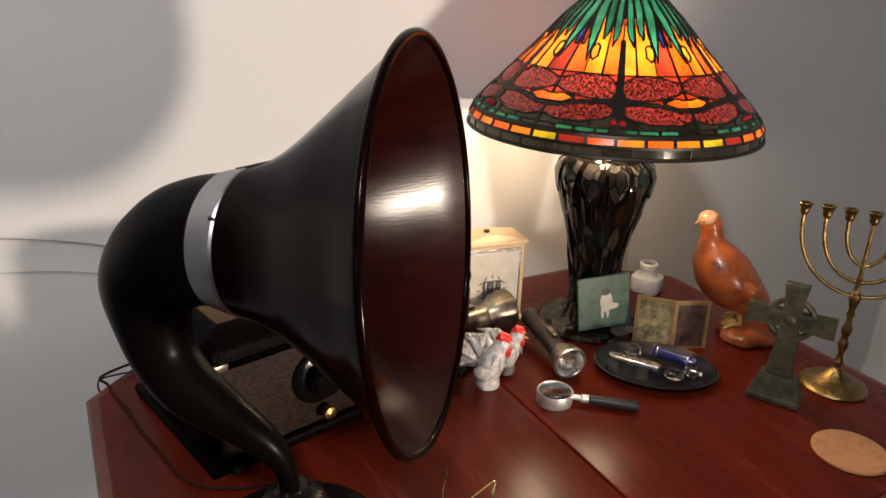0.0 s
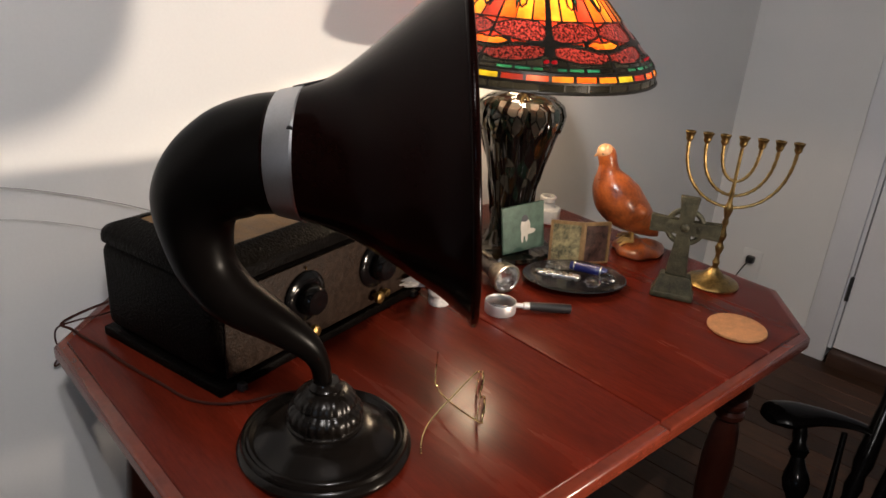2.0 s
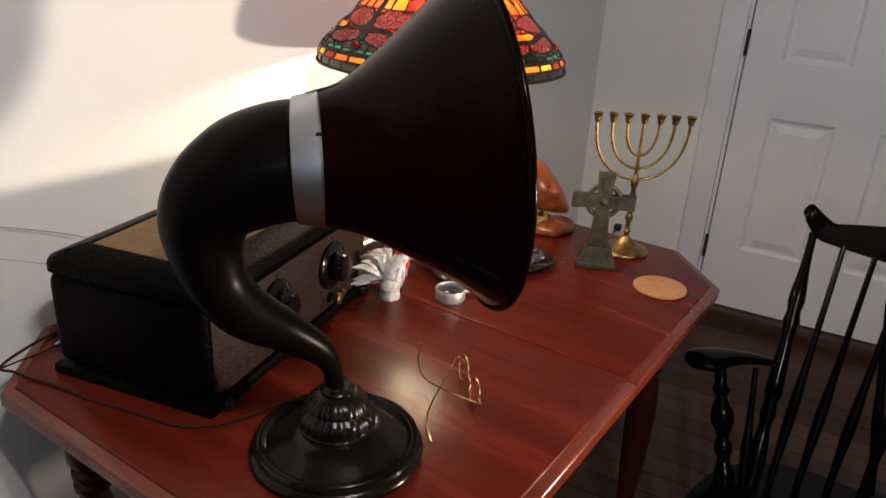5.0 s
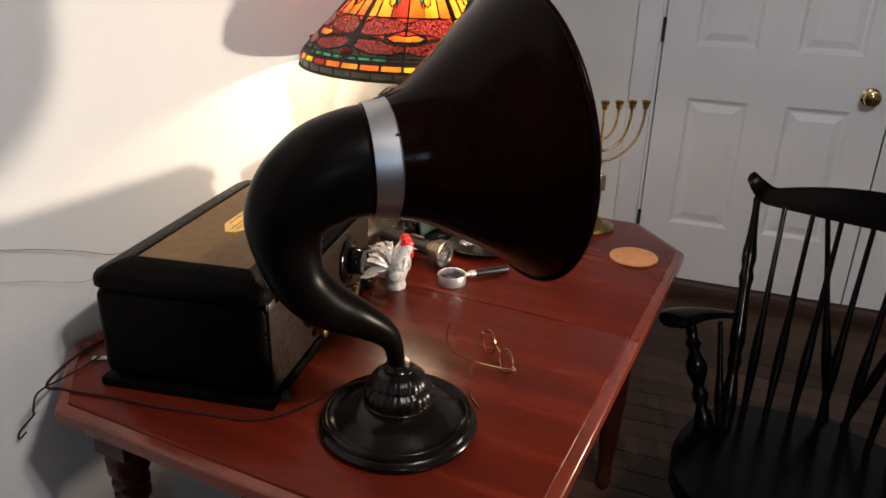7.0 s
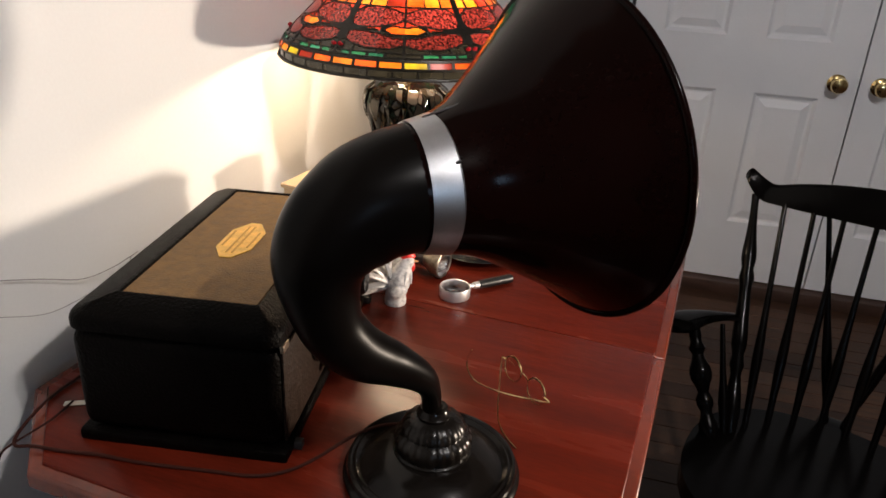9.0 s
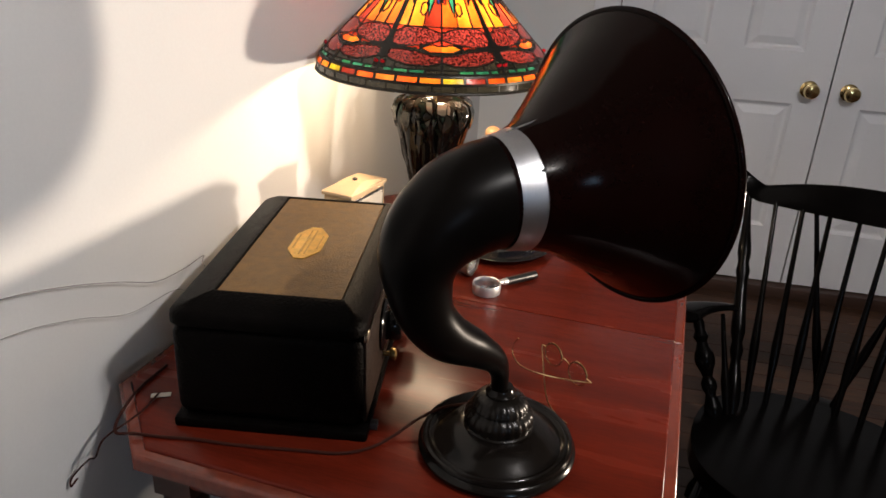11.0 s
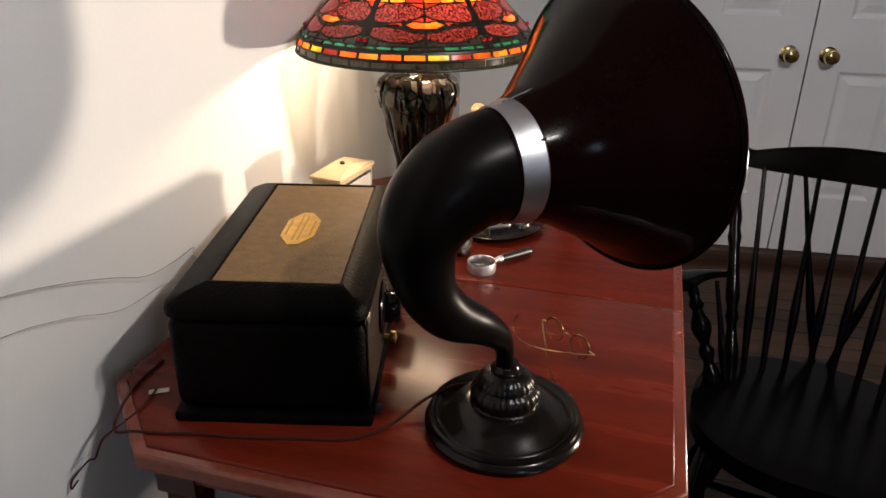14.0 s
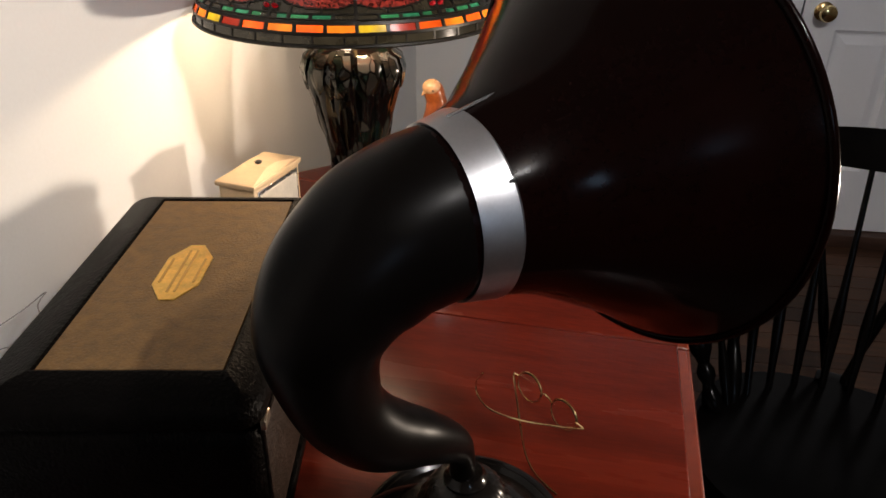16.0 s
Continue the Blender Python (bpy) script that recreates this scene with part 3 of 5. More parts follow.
def radio():
    d, w, hgt = 0.260, 0.455, 0.198      # depth, length, height
    r = thing("radio_receiver", RADIO, "table-top valve radio in dark brown leatherette with tan lid panel", "radio")
    part("plinth", box(-d - 0.003, -0.004, 0.0, 0.006, w + 0.003, 0.016, 0.004), M_LEATHER, r)
    part("body", box(-d, 0, 0.0162, 0, w, 0.158, 0.019, 5), M_LEATHER, r)
    part("front_panel", box(-0.002, 0.012, 0.022, 0.0025, w - 0.012, 0.150, 0.002), M_FRONT, r, "grained brown front panel")
    # lid: a softly rounded tray round the tan panel
    x0, x1, y0, y1 = -0.204, -0.034, 0.036, 0.401
    bm = bmesh.new()
    rings = []
    for f, z in ((-0.06, 0.160), (-0.06, 0.168), (-0.035, 0.1735), (0.02, 0.1775), (0.10, 0.1800), (0.50, 0.1895), (0.90, hgt), (0.97, hgt - 0.0003), (1.0, hgt - 0.004)):
        a0, a1, b0, b1 = -d + f * (x0 + d), f * x1, f * y0, w + f * (y1 - w)
        rc = 0.024 * max(0.0, 1 - max(0.0, f) * 2.2) + 0.0015
        ring = []
        for cx, cy, start in ((a1 - rc, b0 + rc, -90), (a1 - rc, b1 - rc, 0), (a0 + rc, b1 - rc, 90), (a0 + rc, b0 + rc, 180)):
            for k in range(7):
                an = radians(start + 15 * k)
                ring.append(bm.verts.new((cx + rc * math.cos(an), cy + rc * math.sin(an), z)))
        rings.append(ring)
    for a, b in zip(rings, rings[1:]):
        for k in range(28):
            bm.faces.new((a[k], a[(k + 1) % 28], b[(k + 1) % 28], b[k]))
    bm.faces.new(rings[0][::-1])
    bm.faces.new(rings[-1])
    lid = part("lid", bm, M_LEATHER, r, "bevelled lid covered in dark leatherette")
    part("lid_panel", box(x0 + 0.001, y0 + 0.001, hgt - 0.0042, x1 - 0.001, y1 - 0.001, hgt - 0.0015, 0.0008, 1), M_LID, lid, "tan pebbled panel")
    # badge: elongated octagon with raised bars in place of its lettering
    bx, by = -0.123, 0.213
    poly = [(0.008, 0.060), (0.025, 0.030), (0.025, -0.030), (0.008, -0.060), (-0.008, -0.060), (-0.025, -0.030), (-0.025, 0.030), (-0.008, 0.060)]
    bad = part("badge", turned(prism(poly, 0, 0.0012, 0.0005, 1, True), pose(bx, by, hgt - 0.0014)), M_GOLD, lid, "gilt octagonal maker's badge")
    for k, (a, b) in enumerate(((-0.018, 0.026), (-0.004, 0.046), (0.004, 0.046), (0.018, 0.026))):
        part("badge_bar", turned(box(a - 0.0012, -b, 0.0, a + 0.0012, b, 0.0006), pose(bx, by, hgt - 0.0001)), M_GOLD_DARK, bad)
    for y, z in ((0.158, 0.096), (0.322, 0.096)):
        dial = part("dial", turned(lathe([(0, 0), (0.040, 0), (0.041, 0.003), (0.038, 0.006), (0.024, 0.008), (0, 0.009)], 36), pose(0.0026, y, z, 0, 90)), M_KNOB, r, "round black tuning dial")
        part("dial_knob", turned(lathe([(0.0235, 0.008), (0.0245, 0.012), (0.0225, 0.026), (0.019, 0.030), (0, 0.031)], 36, flute=18, depth=0.05, lo=0.01, hi=0.027), pose(0.0026, y, z, 0, 90)), M_KNOB, dial)
        part("dial_pointer", box(-0.0015, -0.001, 0, 0.0015, 0.001, 0.004), M_BRASS, dial, m=pose(0.006, y, z + 0.045))
    for y in (0.165, 0.318):
        part("brass_knob", turned(lathe([(0.004, 0), (0.004, 0.010), (0.0095, 0.011), (0.0105, 0.014), (0.0095, 0.019), (0.004, 0.021), (0, 0.0215)], 18), pose(0.0026, y, 0.040, 0, 90)), M_BRASS, r, "small brass rheostat knob")
    part("brass_knob", turned(lathe([(0.004, 0), (0.004, 0.008), (0.007, 0.009), (0.007, 0.015), (0, 0.016)], 14), pose(0.0026, 0.340, 0.040, 0, 90)), M_BRASS, r)
    for y in (0.03, w - 0.03):
        part("front_catch", box(0.0, y - 0.006, 0.0, 0.016, y + 0.006, 0.012, 0.002), M_IRON, r, m=pose(0.0, 0, 0.0005))
    part("lid_catch", box(-0.001, 0.010, 0.150, 0.004, 0.030, 0.160, 0.001), M_NICKEL, r)
    for y in (0.10, 0.17):
        part("rear_terminal", turned(lathe([(0.003, 0), (0.003, 0.010), (0.007, 0.011), (0.007, 0.018), (0, 0.019)], 12), pose(-d, y, 0.13, 0, -90)), M_IRON, r)
    return r


radio()

# ---------------------------------------------------------------- stained-glass lamp
RIM_Z = 1.136 - TOP
PROFILE = [(0.040, 0.215), (0.058, 0.205), (0.095, 0.170), (0.140, 0.122), (0.185, 0.075), (0.217, 0.043), (0.236, 0.022), (0.243, 0.008), (0.244, -0.008)]


def shade_at(w):
    """Radius and height over the rim at the share w of the way down the shade."""
    seg = [math.dist(a, b) for a, b in zip(PROFILE, PROFILE[1:])]
    s, k = w * sum(seg), 0
    while k < len(seg) - 1 and s > seg[k]:
        s, k = s - seg[k], k + 1
    f = s / seg[k]
    a, b = PROFILE[k], PROFILE[k + 1]
    return a[0] + f * (b[0] - a[0]), a[1] + f * (b[1] - a[1])


def glass_design():
    """Pieces of a sixth of the shade: colour and outline in degrees from the dragonfly's body and share of the way down."""
    p = []
    for s in (1, -1):
        def q(colour, pts):
            p.append((colour, [(s * a, w) for a, w in pts]))
        q("gem", [(0.6, 0.822), (2.7, 0.818), (2.9, 0.850), (0.7, 0.853)])
        q("wing", [(1.6, 0.61), (6, 0.572), (14, 0.562), (22, 0.575), (30.0, 0.605), (30.0, 0.650), (24, 0.680), (14, 0.702), (6, 0.705), (1.8, 0.69)])
        q("wing", [(1.8, 0.735), (8, 0.728), (16, 0.735), (21, 0.752), (30.0, 0.770), (30.0, 0.812), (24, 0.836), (14, 0.838), (6, 0.815), (2.2, 0.79)])
        q("yellow" if s < 0 else "orange", [(18.5, 0.714), (24, 0.688), (31.5, 0.700), (31.5, 0.746), (24, 0.744)])
        q("amber", [(2, 0.712), (17, 0.714), (2, 0.726)])
        q("yellow", [(14.5, 0.40), (16.5, 0.385), (19, 0.40), (19.5, 0.45), (17, 0.485), (14.2, 0.46)])
        q("teal", [(1, 0.01), (8, 0.01), (8.5, 0.18), (7.0, 0.40), (3.0, 0.33), (1.2, 0.20)])
        q("teal", [(9.5, 0.01), (18, 0.01), (18, 0.17), (14, 0.36), (10.5, 0.31), (9.5, 0.20)])
        q("teal", [(19, 0.01), (29.5, 0.01), (29.5, 0.18), (26, 0.30), (20.5, 0.49), (18.5, 0.26)])
        q("blue" if s > 0 else "red", [(25.5, 0.33), (29.0, 0.24), (29.6, 0.33), (28.5, 0.39), (26.5, 0.40)])
    p.append(("lead", [(-1.1, 0.36), (1.1, 0.36), (1.4, 0.80), (-1.4, 0.80)]))
    return p


def stained_shade(parent):
    n, m = 96, 150
    sector = 60.0
    rim_share = 0.862                    # below this the border rows run
    lead = 0.0018
    design = glass_design()
    grid_a = [(-30 + sector * k / n) for k in range(n + 1)]
    ws = [k / m for k in range(m + 1)]
    prof = [shade_at(w) for w in ws]
    length = 0.335
    cols = [-30, -19, -9.5, 0, 8, 18.5, 30]
    tints = ["orange", "yellow", "orange", "amber", "yellow", "red"]

    def classify(a, w, r):
        scale = r * math.pi / 180
        if w > rim_share:
            rows = (("green", rim_share, 0.889, 7.5, 0.0), ("dark", 0.889, 0.908, 10.0, 2.0), ("border", 0.908, 0.952, 10.0, 0.0), ("dark", 0.952, 1.0, 10.0, 4.0))
            for name, a0, a1, step, off in rows:
                if a0 <= w <= a1:
                    if min(w - a0, a1 - w if a1 < 1 else 9) * length < lead * 0.9:
                        return "lead", 0
                    k = math.floor((a + 30 + off) / step)
                    f = (a + 30 + off) - k * step
                    if min(f, step - f) * scale < lead * 0.9:
                        return "lead", 0
                    kk = (k + 50) % 6
                    if name == "border":
                        return (("orange", "yellow", "lime", "red", "orange", "amber")[kk], ("b", k))
                    if name == "green":
                        return ("dark" if abs(a) < 3 or abs(a) > 22.5 else "green" if kk % 2 else "teal", ("g", k))
                    return ("dark", (a0, k))
        for j, (colour, pts) in enumerate(design):
            inside, near = False, 9.0
            for (ax, aw), (bx, bw) in zip(pts, pts[1:] + pts[:1]):
                if (aw > w) != (bw > w) and a < (bx - ax) * (w - aw) / (bw - aw) + ax:
                    inside = not inside
                dx, dy = (bx - ax) * scale, (bw - aw) * length
                px, py = (a - ax) * scale, (w - aw) * length
                t = max(0.0, min(1.0, (px * dx + py * dy) / (dx * dx + dy * dy + 1e-12)))
                near = min(near, math.hypot(px - t * dx, py - t * dy))
            if inside:
                return ("lead", 0) if near < lead * 0.8 or colour == "lead" else (colour, ("d", j))
            if near < lead * 0.6:
                return "lead", 0
        for k in range(6):
            if cols[k] <= a <= cols[k + 1]:
                if min(a - cols[k], cols[k + 1] - a) * scale < lead * 0.8:
                    return "lead", 0
                if w < 0.56:
                    return tints[k], ("c", k)
                if abs(w - 0.56) * length < lead:
                    return "lead", 0
                return "dark" if w > 0.72 else "red", ("f", k)
        return "lead", 0

    cells = {}
    for j in range(m):
        w = (ws[j] + ws[j + 1]) / 2
        r = prof[j][0]
        for i in range(n):
            a = (grid_a[i] + grid_a[i + 1]) / 2
            cells.setdefault(classify(a, w, r), []).append((i, j))
    lead_faces = cells.pop(("lead", 0))

    def patch(faces, lift, thick):
        bm, seen = bmesh.new(), {}

        def vert(i, j, up):
            if (i, j, up) not in seen:
                r, z = prof[j]
                a = radians(grid_a[i])
                d = lift + (thick if up else 0)
                seen[i, j, up] = bm.verts.new(((r + d) * math.cos(a), (r + d) * math.sin(a), z + d * 0.7))
            return seen[i, j, up]
        own = set(faces)
        for i, j in faces:
            bm.faces.new([vert(*c, True) for c in ((i, j), (i + 1, j), (i + 1, j + 1), (i, j + 1))])
            if thick:
                for (di, dj), e in (((-1, 0), ((i, j), (i, j + 1))), ((1, 0), ((i + 1, j), (i + 1, j + 1))),
                                    ((0, -1), ((i, j), (i + 1, j))), ((0, 1), ((i, j + 1), (i + 1, j + 1)))):
                    if (i + di, j + dj) not in own:
                        bm.faces.new((vert(*e[0], True), vert(*e[1], True), vert(*e[1], False), vert(*e[0], False)))
        return bm

    def connected(faces):
        left, out = set(faces), []
        while left:
            todo, got = [left.pop()], []
            while todo:
                i, j = todo.pop()
                got.append((i, j))
                for c in ((i + 1, j), (i - 1, j), (i, j + 1), (i, j - 1)):
                    if c in left:
                        left.remove(c)
                        todo.append(c)
            out.append(got)
        return out

    pieces = []
    for (colour, _), faces in cells.items():
        for got in connected(faces):
            if len(got) < 12:
                lead_faces += got
            else:
                pieces.append((colour, got))
    came = mesh("lead_came", patch(lead_faces, -0.0003, 0.0016), M_LEAD)
    near = [("glass_piece", mesh("glass_piece", patch(got, 0.0, 0.0), G[colour])) for colour, got in pieces]
    joined = bmesh.new()
    names = list(G)
    for colour, got in pieces:
        tmp = bpy.data.meshes.new("tmp")
        bm = patch(got, 0.0, 0.0)
        for f in bm.faces:
            f.material_index = names.index(colour)
        bm.to_mesh(tmp)
        bm.free()
        joined.from_mesh(tmp)
        bpy.data.meshes.remove(tmp)
    far = mesh("glass_pieces", joined, G[names[0]])
    for c in names[1:]:
        far.materials.append(G[c])
    for k in range(6):
        m = pose(0, 0, RIM_Z, 0, 0, 60 * k - 44)
        for name, data in [("lead_came", came), *(near if k in (0, 1, 5) else [("glass_pieces", far)])]:
            ob = new(name, data)
            ob.parent = parent
            ob.matrix_local = m
            if name == "glass_pieces":
                tagged(ob, kind="stuff")
        # domed cabochons set proud of the shade
        for name, deg, share, rad, colour in (("red_cabochon", 1.7, 0.836, 0.0052, "gem"), ("red_cabochon", -1.7, 0.836, 0.0052, "gem")):
            r, z = shade_at(share)
            bm = turned(ball(0, 0, 0, rad * 0.55, rad, rad * 1.25, 16, 10), pose(r + 0.001, 0, z + 0.001, 0, 42, 0))
            ob = part(name, bm, G[colour], parent)
            ob.matrix_local = m @ pose(0, 0, 0, 0, 0, deg)


def table_lamp():
    t = thing("stained_glass_lamp", Matrix.Translation(LAMP), "lit stained-glass table lamp with dragonfly shade on a dark vase base", "lamp")
    vase = [(0, 0), (0.092, 0), (0.096, 0.006), (0.091, 0.011), (0.066, 0.0135), (0.054, 0.018), (0.044, 0.034), (0.041, 0.060), (0.042, 0.10), (0.050, 0.15), (0.062, 0.20), (0.074, 0.245),
            (0.083, 0.275), (0.086, 0.295), (0.080, 0.312), (0.064, 0.324), (0.045, 0.330), (0.018, 0.333), (0.0, 0.334)]
    part("vase_base", lathe(vase, 96, flute=12, depth=0.05, lo=0.05, hi=0.30), M_VASE, t, "dark lobed glass vase with metallic lustre")
    for k in range(12):
        a = 30 * k
        bm = bmesh.new()
        rows = [(0.012, 0.0645, 0.3225), (0.0165, 0.080, 0.311), (0.017, 0.0855, 0.294), (0.011, 0.0825, 0.274), (0.001, 0.0775, 0.258)]
        g = [[bm.verts.new((r + 0.0015, s * w, z)) for s in (-1, 0, 1)] for w, r, z in rows]
        for v in g:
            v[1].co.x += 0.003
        for p, q in zip(g, g[1:]):
            for j in (0, 1):
                bm.faces.new((p[j], p[j + 1], q[j + 1], q[j]))
        part("silver_leaf", turned(bm, pose(0, 0, 0, 0, 0, a)), M_LEAF, t, "silvery pointed leaf on the vase shoulder")
    for k in range(12):
        a = radians(30 * k + 15)
        rows = []
        for j, z in enumerate((0.292, 0.272, 0.25, 0.225, 0.195, 0.165, 0.135, 0.105, 0.08)):
            r = 0.042 + 0.043 * max(0.0, (z - 0.10) / 0.195) ** 1.35
            w = 0.0040 + 0.0030 * math.sin(j * 1.7 + k * 2.3)
            rows.append((r * math.cos(a + 0.05 * math.sin(j + k)), r * math.sin(a + 0.05 * math.sin(j + k)), z, max(0.0015, w)))
        part("glaze_drip", tube(rows, 8), M_VASE, t)
    part("stem", lathe([(0.008, 0.333), (0.008, 0.60), (0, 0.601)], 12), M_BRASS, t)
    cap = part("shade_cap", lathe([(0.042, RIM_Z + 0.214), (0.040, RIM_Z + 0.222), (0.024, RIM_Z + 0.232), (0.010, RIM_Z + 0.236), (0.010, RIM_Z + 0.25), (0, RIM_Z + 0.252)], 28), M_LEAD, t, "dark bronze cap")
    for dx, dy in ((0.045, -0.03), (-0.045, 0.03)):
        q = Vector((dx, dy, BULB_Z - TOP))
        part("bulb", ball(q.x, q.y, q.z, 0.017, 0.017, 0.020, 14, 10), M_BULB, t, "glowing bulb").visible_shadow = False
        part("socket", tube([(q.x * 0.3, q.y * 0.3, q.z + 0.06, 0.008), (q.x, q.y, q.z + 0.022, 0.012)], 10), M_BRASS, t)
    part("rim_bead", tube([(0.2455 * math.cos(a), 0.2455 * math.sin(a), RIM_Z - 0.009, 0.0028) for a in (2 * math.pi * k / 96 for k in range(97))], 6, caps=False), M_LEAD, t)
    stained_shade(t)
    return t


table_lamp()

# ---------------------------------------------------------------- things on the table


def clock():
    w, d, h = 0.064, 0.130, 0.174
    c = thing("mantel_clock", on_table(-0.389, 0.540, -13), "small cream mantel clock with glazed dial and gabled top", "clock")
    part("case", box(-w / 2, -d / 2, 0.008, w / 2, d / 2, h - 0.0205, 0.003), M_CREAM, c)
    part("foot", box(-w / 2 - 0.004, -d / 2 - 0.004, 0, w / 2 + 0.004, d / 2 + 0.004, 0.008, 0.002), M_CREAM, c)
    part("cornice", box(-w / 2 - 0.004, -d / 2 - 0.004, h - 0.0203, w / 2 + 0.004, d / 2 + 0.004, h - 0.012, 0.002), M_CREAM, c)
    bm = bmesh.new()
    a = [bm.verts.new(p) for p in ((-w / 2, -d / 2, h - 0.0118), (w / 2, -d / 2, h - 0.0118), (w / 2, d / 2, h - 0.0118), (-w / 2, d / 2, h - 0.0118))]
    b = [bm.verts.new(p) for p in ((-w / 2 + 0.01, -0.012, h - 0.003), (w / 2 - 0.01, -0.012, h - 0.003), (w / 2 - 0.01, 0.012, h - 0.003), (-w / 2 + 0.01, 0.012, h - 0.003))]
    for k in range(4):
        bm.faces.new((a[k], a[(k + 1) % 4], b[(k + 1) % 4], b[k]))
    bm.faces.new(b)
    bm.faces.new(a[::-1])
    part("roof", bm, M_CREAM, c, smooth=False)
    part("finial", lathe([(0.005, h - 0.003), (0.006, h), (0, h + 0.003)], 10), M_IRON, c)
    dial = part("dial", box(w / 2 + 0.0005, -d / 2 + 0.012, 0.022, w / 2 + 0.003, d / 2 - 0.012, h - 0.032, 0.001, 1), M_PALE, c, "pale dial plate behind glass")
    part("dial_frame", box(w / 2 + 0.0003, -d / 2 + 0.008, 0.018, w / 2 + 0.002, d / 2 - 0.008, h - 0.026, 0.0008, 1), M_CHROME, c)
    win = part("movement_window", box(w / 2 + 0.0031, -0.018, 0.052, w / 2 + 0.0037, 0.018, 0.088), M_GREY, dial, "dark window onto the movement")
    for y, z0, z1, mat in ((-0.012, 0.054, 0.086, M_CHROME), (-0.004, 0.058, 0.080, M_NICKEL), (0.005, 0.054, 0.086, M_CHROME), (0.013, 0.060, 0.084, M_NICKEL)):
        part("movement_bar", box(w / 2 + 0.0038, y - 0.002, z0, w / 2 + 0.0044, y + 0.002, z1), mat, win)
    for k in range(12):
        an = math.pi * k / 6
        part("hour_mark", turned(box(0, -0.001, -0.004, 0.0006, 0.001, 0.004), pose(w / 2 + 0.0031, 0.026 * math.cos(an), 0.070 + 0.026 * math.sin(an), 90 - math.degrees(an))), M_GREY, dial)
    for ln, an in ((0.022, 70), (0.015, -30)):
        part("hand_bar", turned(box(0, -0.001, 0, 0.0006, 0.001, ln), pose(w / 2 + 0.0038, 0, 0.070, an)), M_IRON, dial)
    return c


def torch(name, m, length, body, head, label):
    t = thing(name, m, label, "torch")
    r = 0.0155
    part("barrel", turned(lathe([(0, -length), (r, -length), (r + 0.001, -length + 0.004), (r, -length + 0.012), (r, -0.045), (r + 0.001, -0.04), (r, -0.036)], 28), pose(0, 0, 0, 90)), body, t)
    part("head", turned(lathe([(r, -0.037), (0.019, -0.030), (0.026, -0.018), (0.0275, -0.006), (0.0285, -0.004), (0.0285, 0.002), (0.026, 0.003), (0.024, 0.0005)], 32), pose(0, 0, 0, 90)), head, t, "nickel reflector head")
    part("reflector", turned(lathe([(0.0245, 0.0005), (0.018, -0.010), (0.008, -0.017), (0, -0.018)], 28), pose(0, 0, 0, 90)), M_CHROME, t)
    part("lens", turned(lathe([(0.0245, 0.0008), (0.020, 0.004), (0.010, 0.006), (0, 0.0065)], 24), pose(0, 0, 0, 90)), M_GLASS, t, "convex glass lens")
    part("switch", box(-0.005, 0.055, r - 0.001, 0.005, 0.085, r + 0.005, 0.0015), M_NICKEL, t)
    return t


def magnifier():
    # lens centre at the origin, handle along +y
    g = thing("magnifying_glass", on_table(-0.092, 0.462, -43), "magnifying glass with silver ring and black handle", "magnifier")
    part("ring", lathe([(0.0250, 0.0), (0.0270, 0.0005), (0.0275, 0.002), (0.0280, 0.019), (0.0272, 0.021), (0.0258, 0.0205), (0.0250, 0.015), (0.0250, 0.0)], 40), M_SATIN, g)
    part("lens", lathe([(0, 0.011), (0.012, 0.0115), (0.0252, 0.013), (0.0252, 0.015), (0.012, 0.0175), (0, 0.018)], 32), M_GLASS, g)
    part("ferrule", turned(lathe([(0.0045, 0), (0.0045, 0.012), (0.0065, 0.014), (0.0065, 0.024), (0, 0.024)], 16), pose(0, 0.0275, 0.0125, -92)), M_SATIN, g)
    part("handle", turned(lathe([(0.005, 0), (0.0075, 0.002), (0.0078, 0.030), (0.0082, 0.068), (0.0078, 0.0745), (0, 0.0755)], 18), pose(0, 0.051, 0.0117, -92)), M_BLACK, g)
    return g


def coaster():
    bm = lathe([(0, 0), (0.049, 0), (0.051, 0.0015), (0.051, 0.0045), (0.0495, 0.006), (0, 0.006)], 48)
    solid("cork_coaster", bm, M_CORK, "round tan cork coaster lying on the table", "coaster", m=on_table(0.222, 0.738))


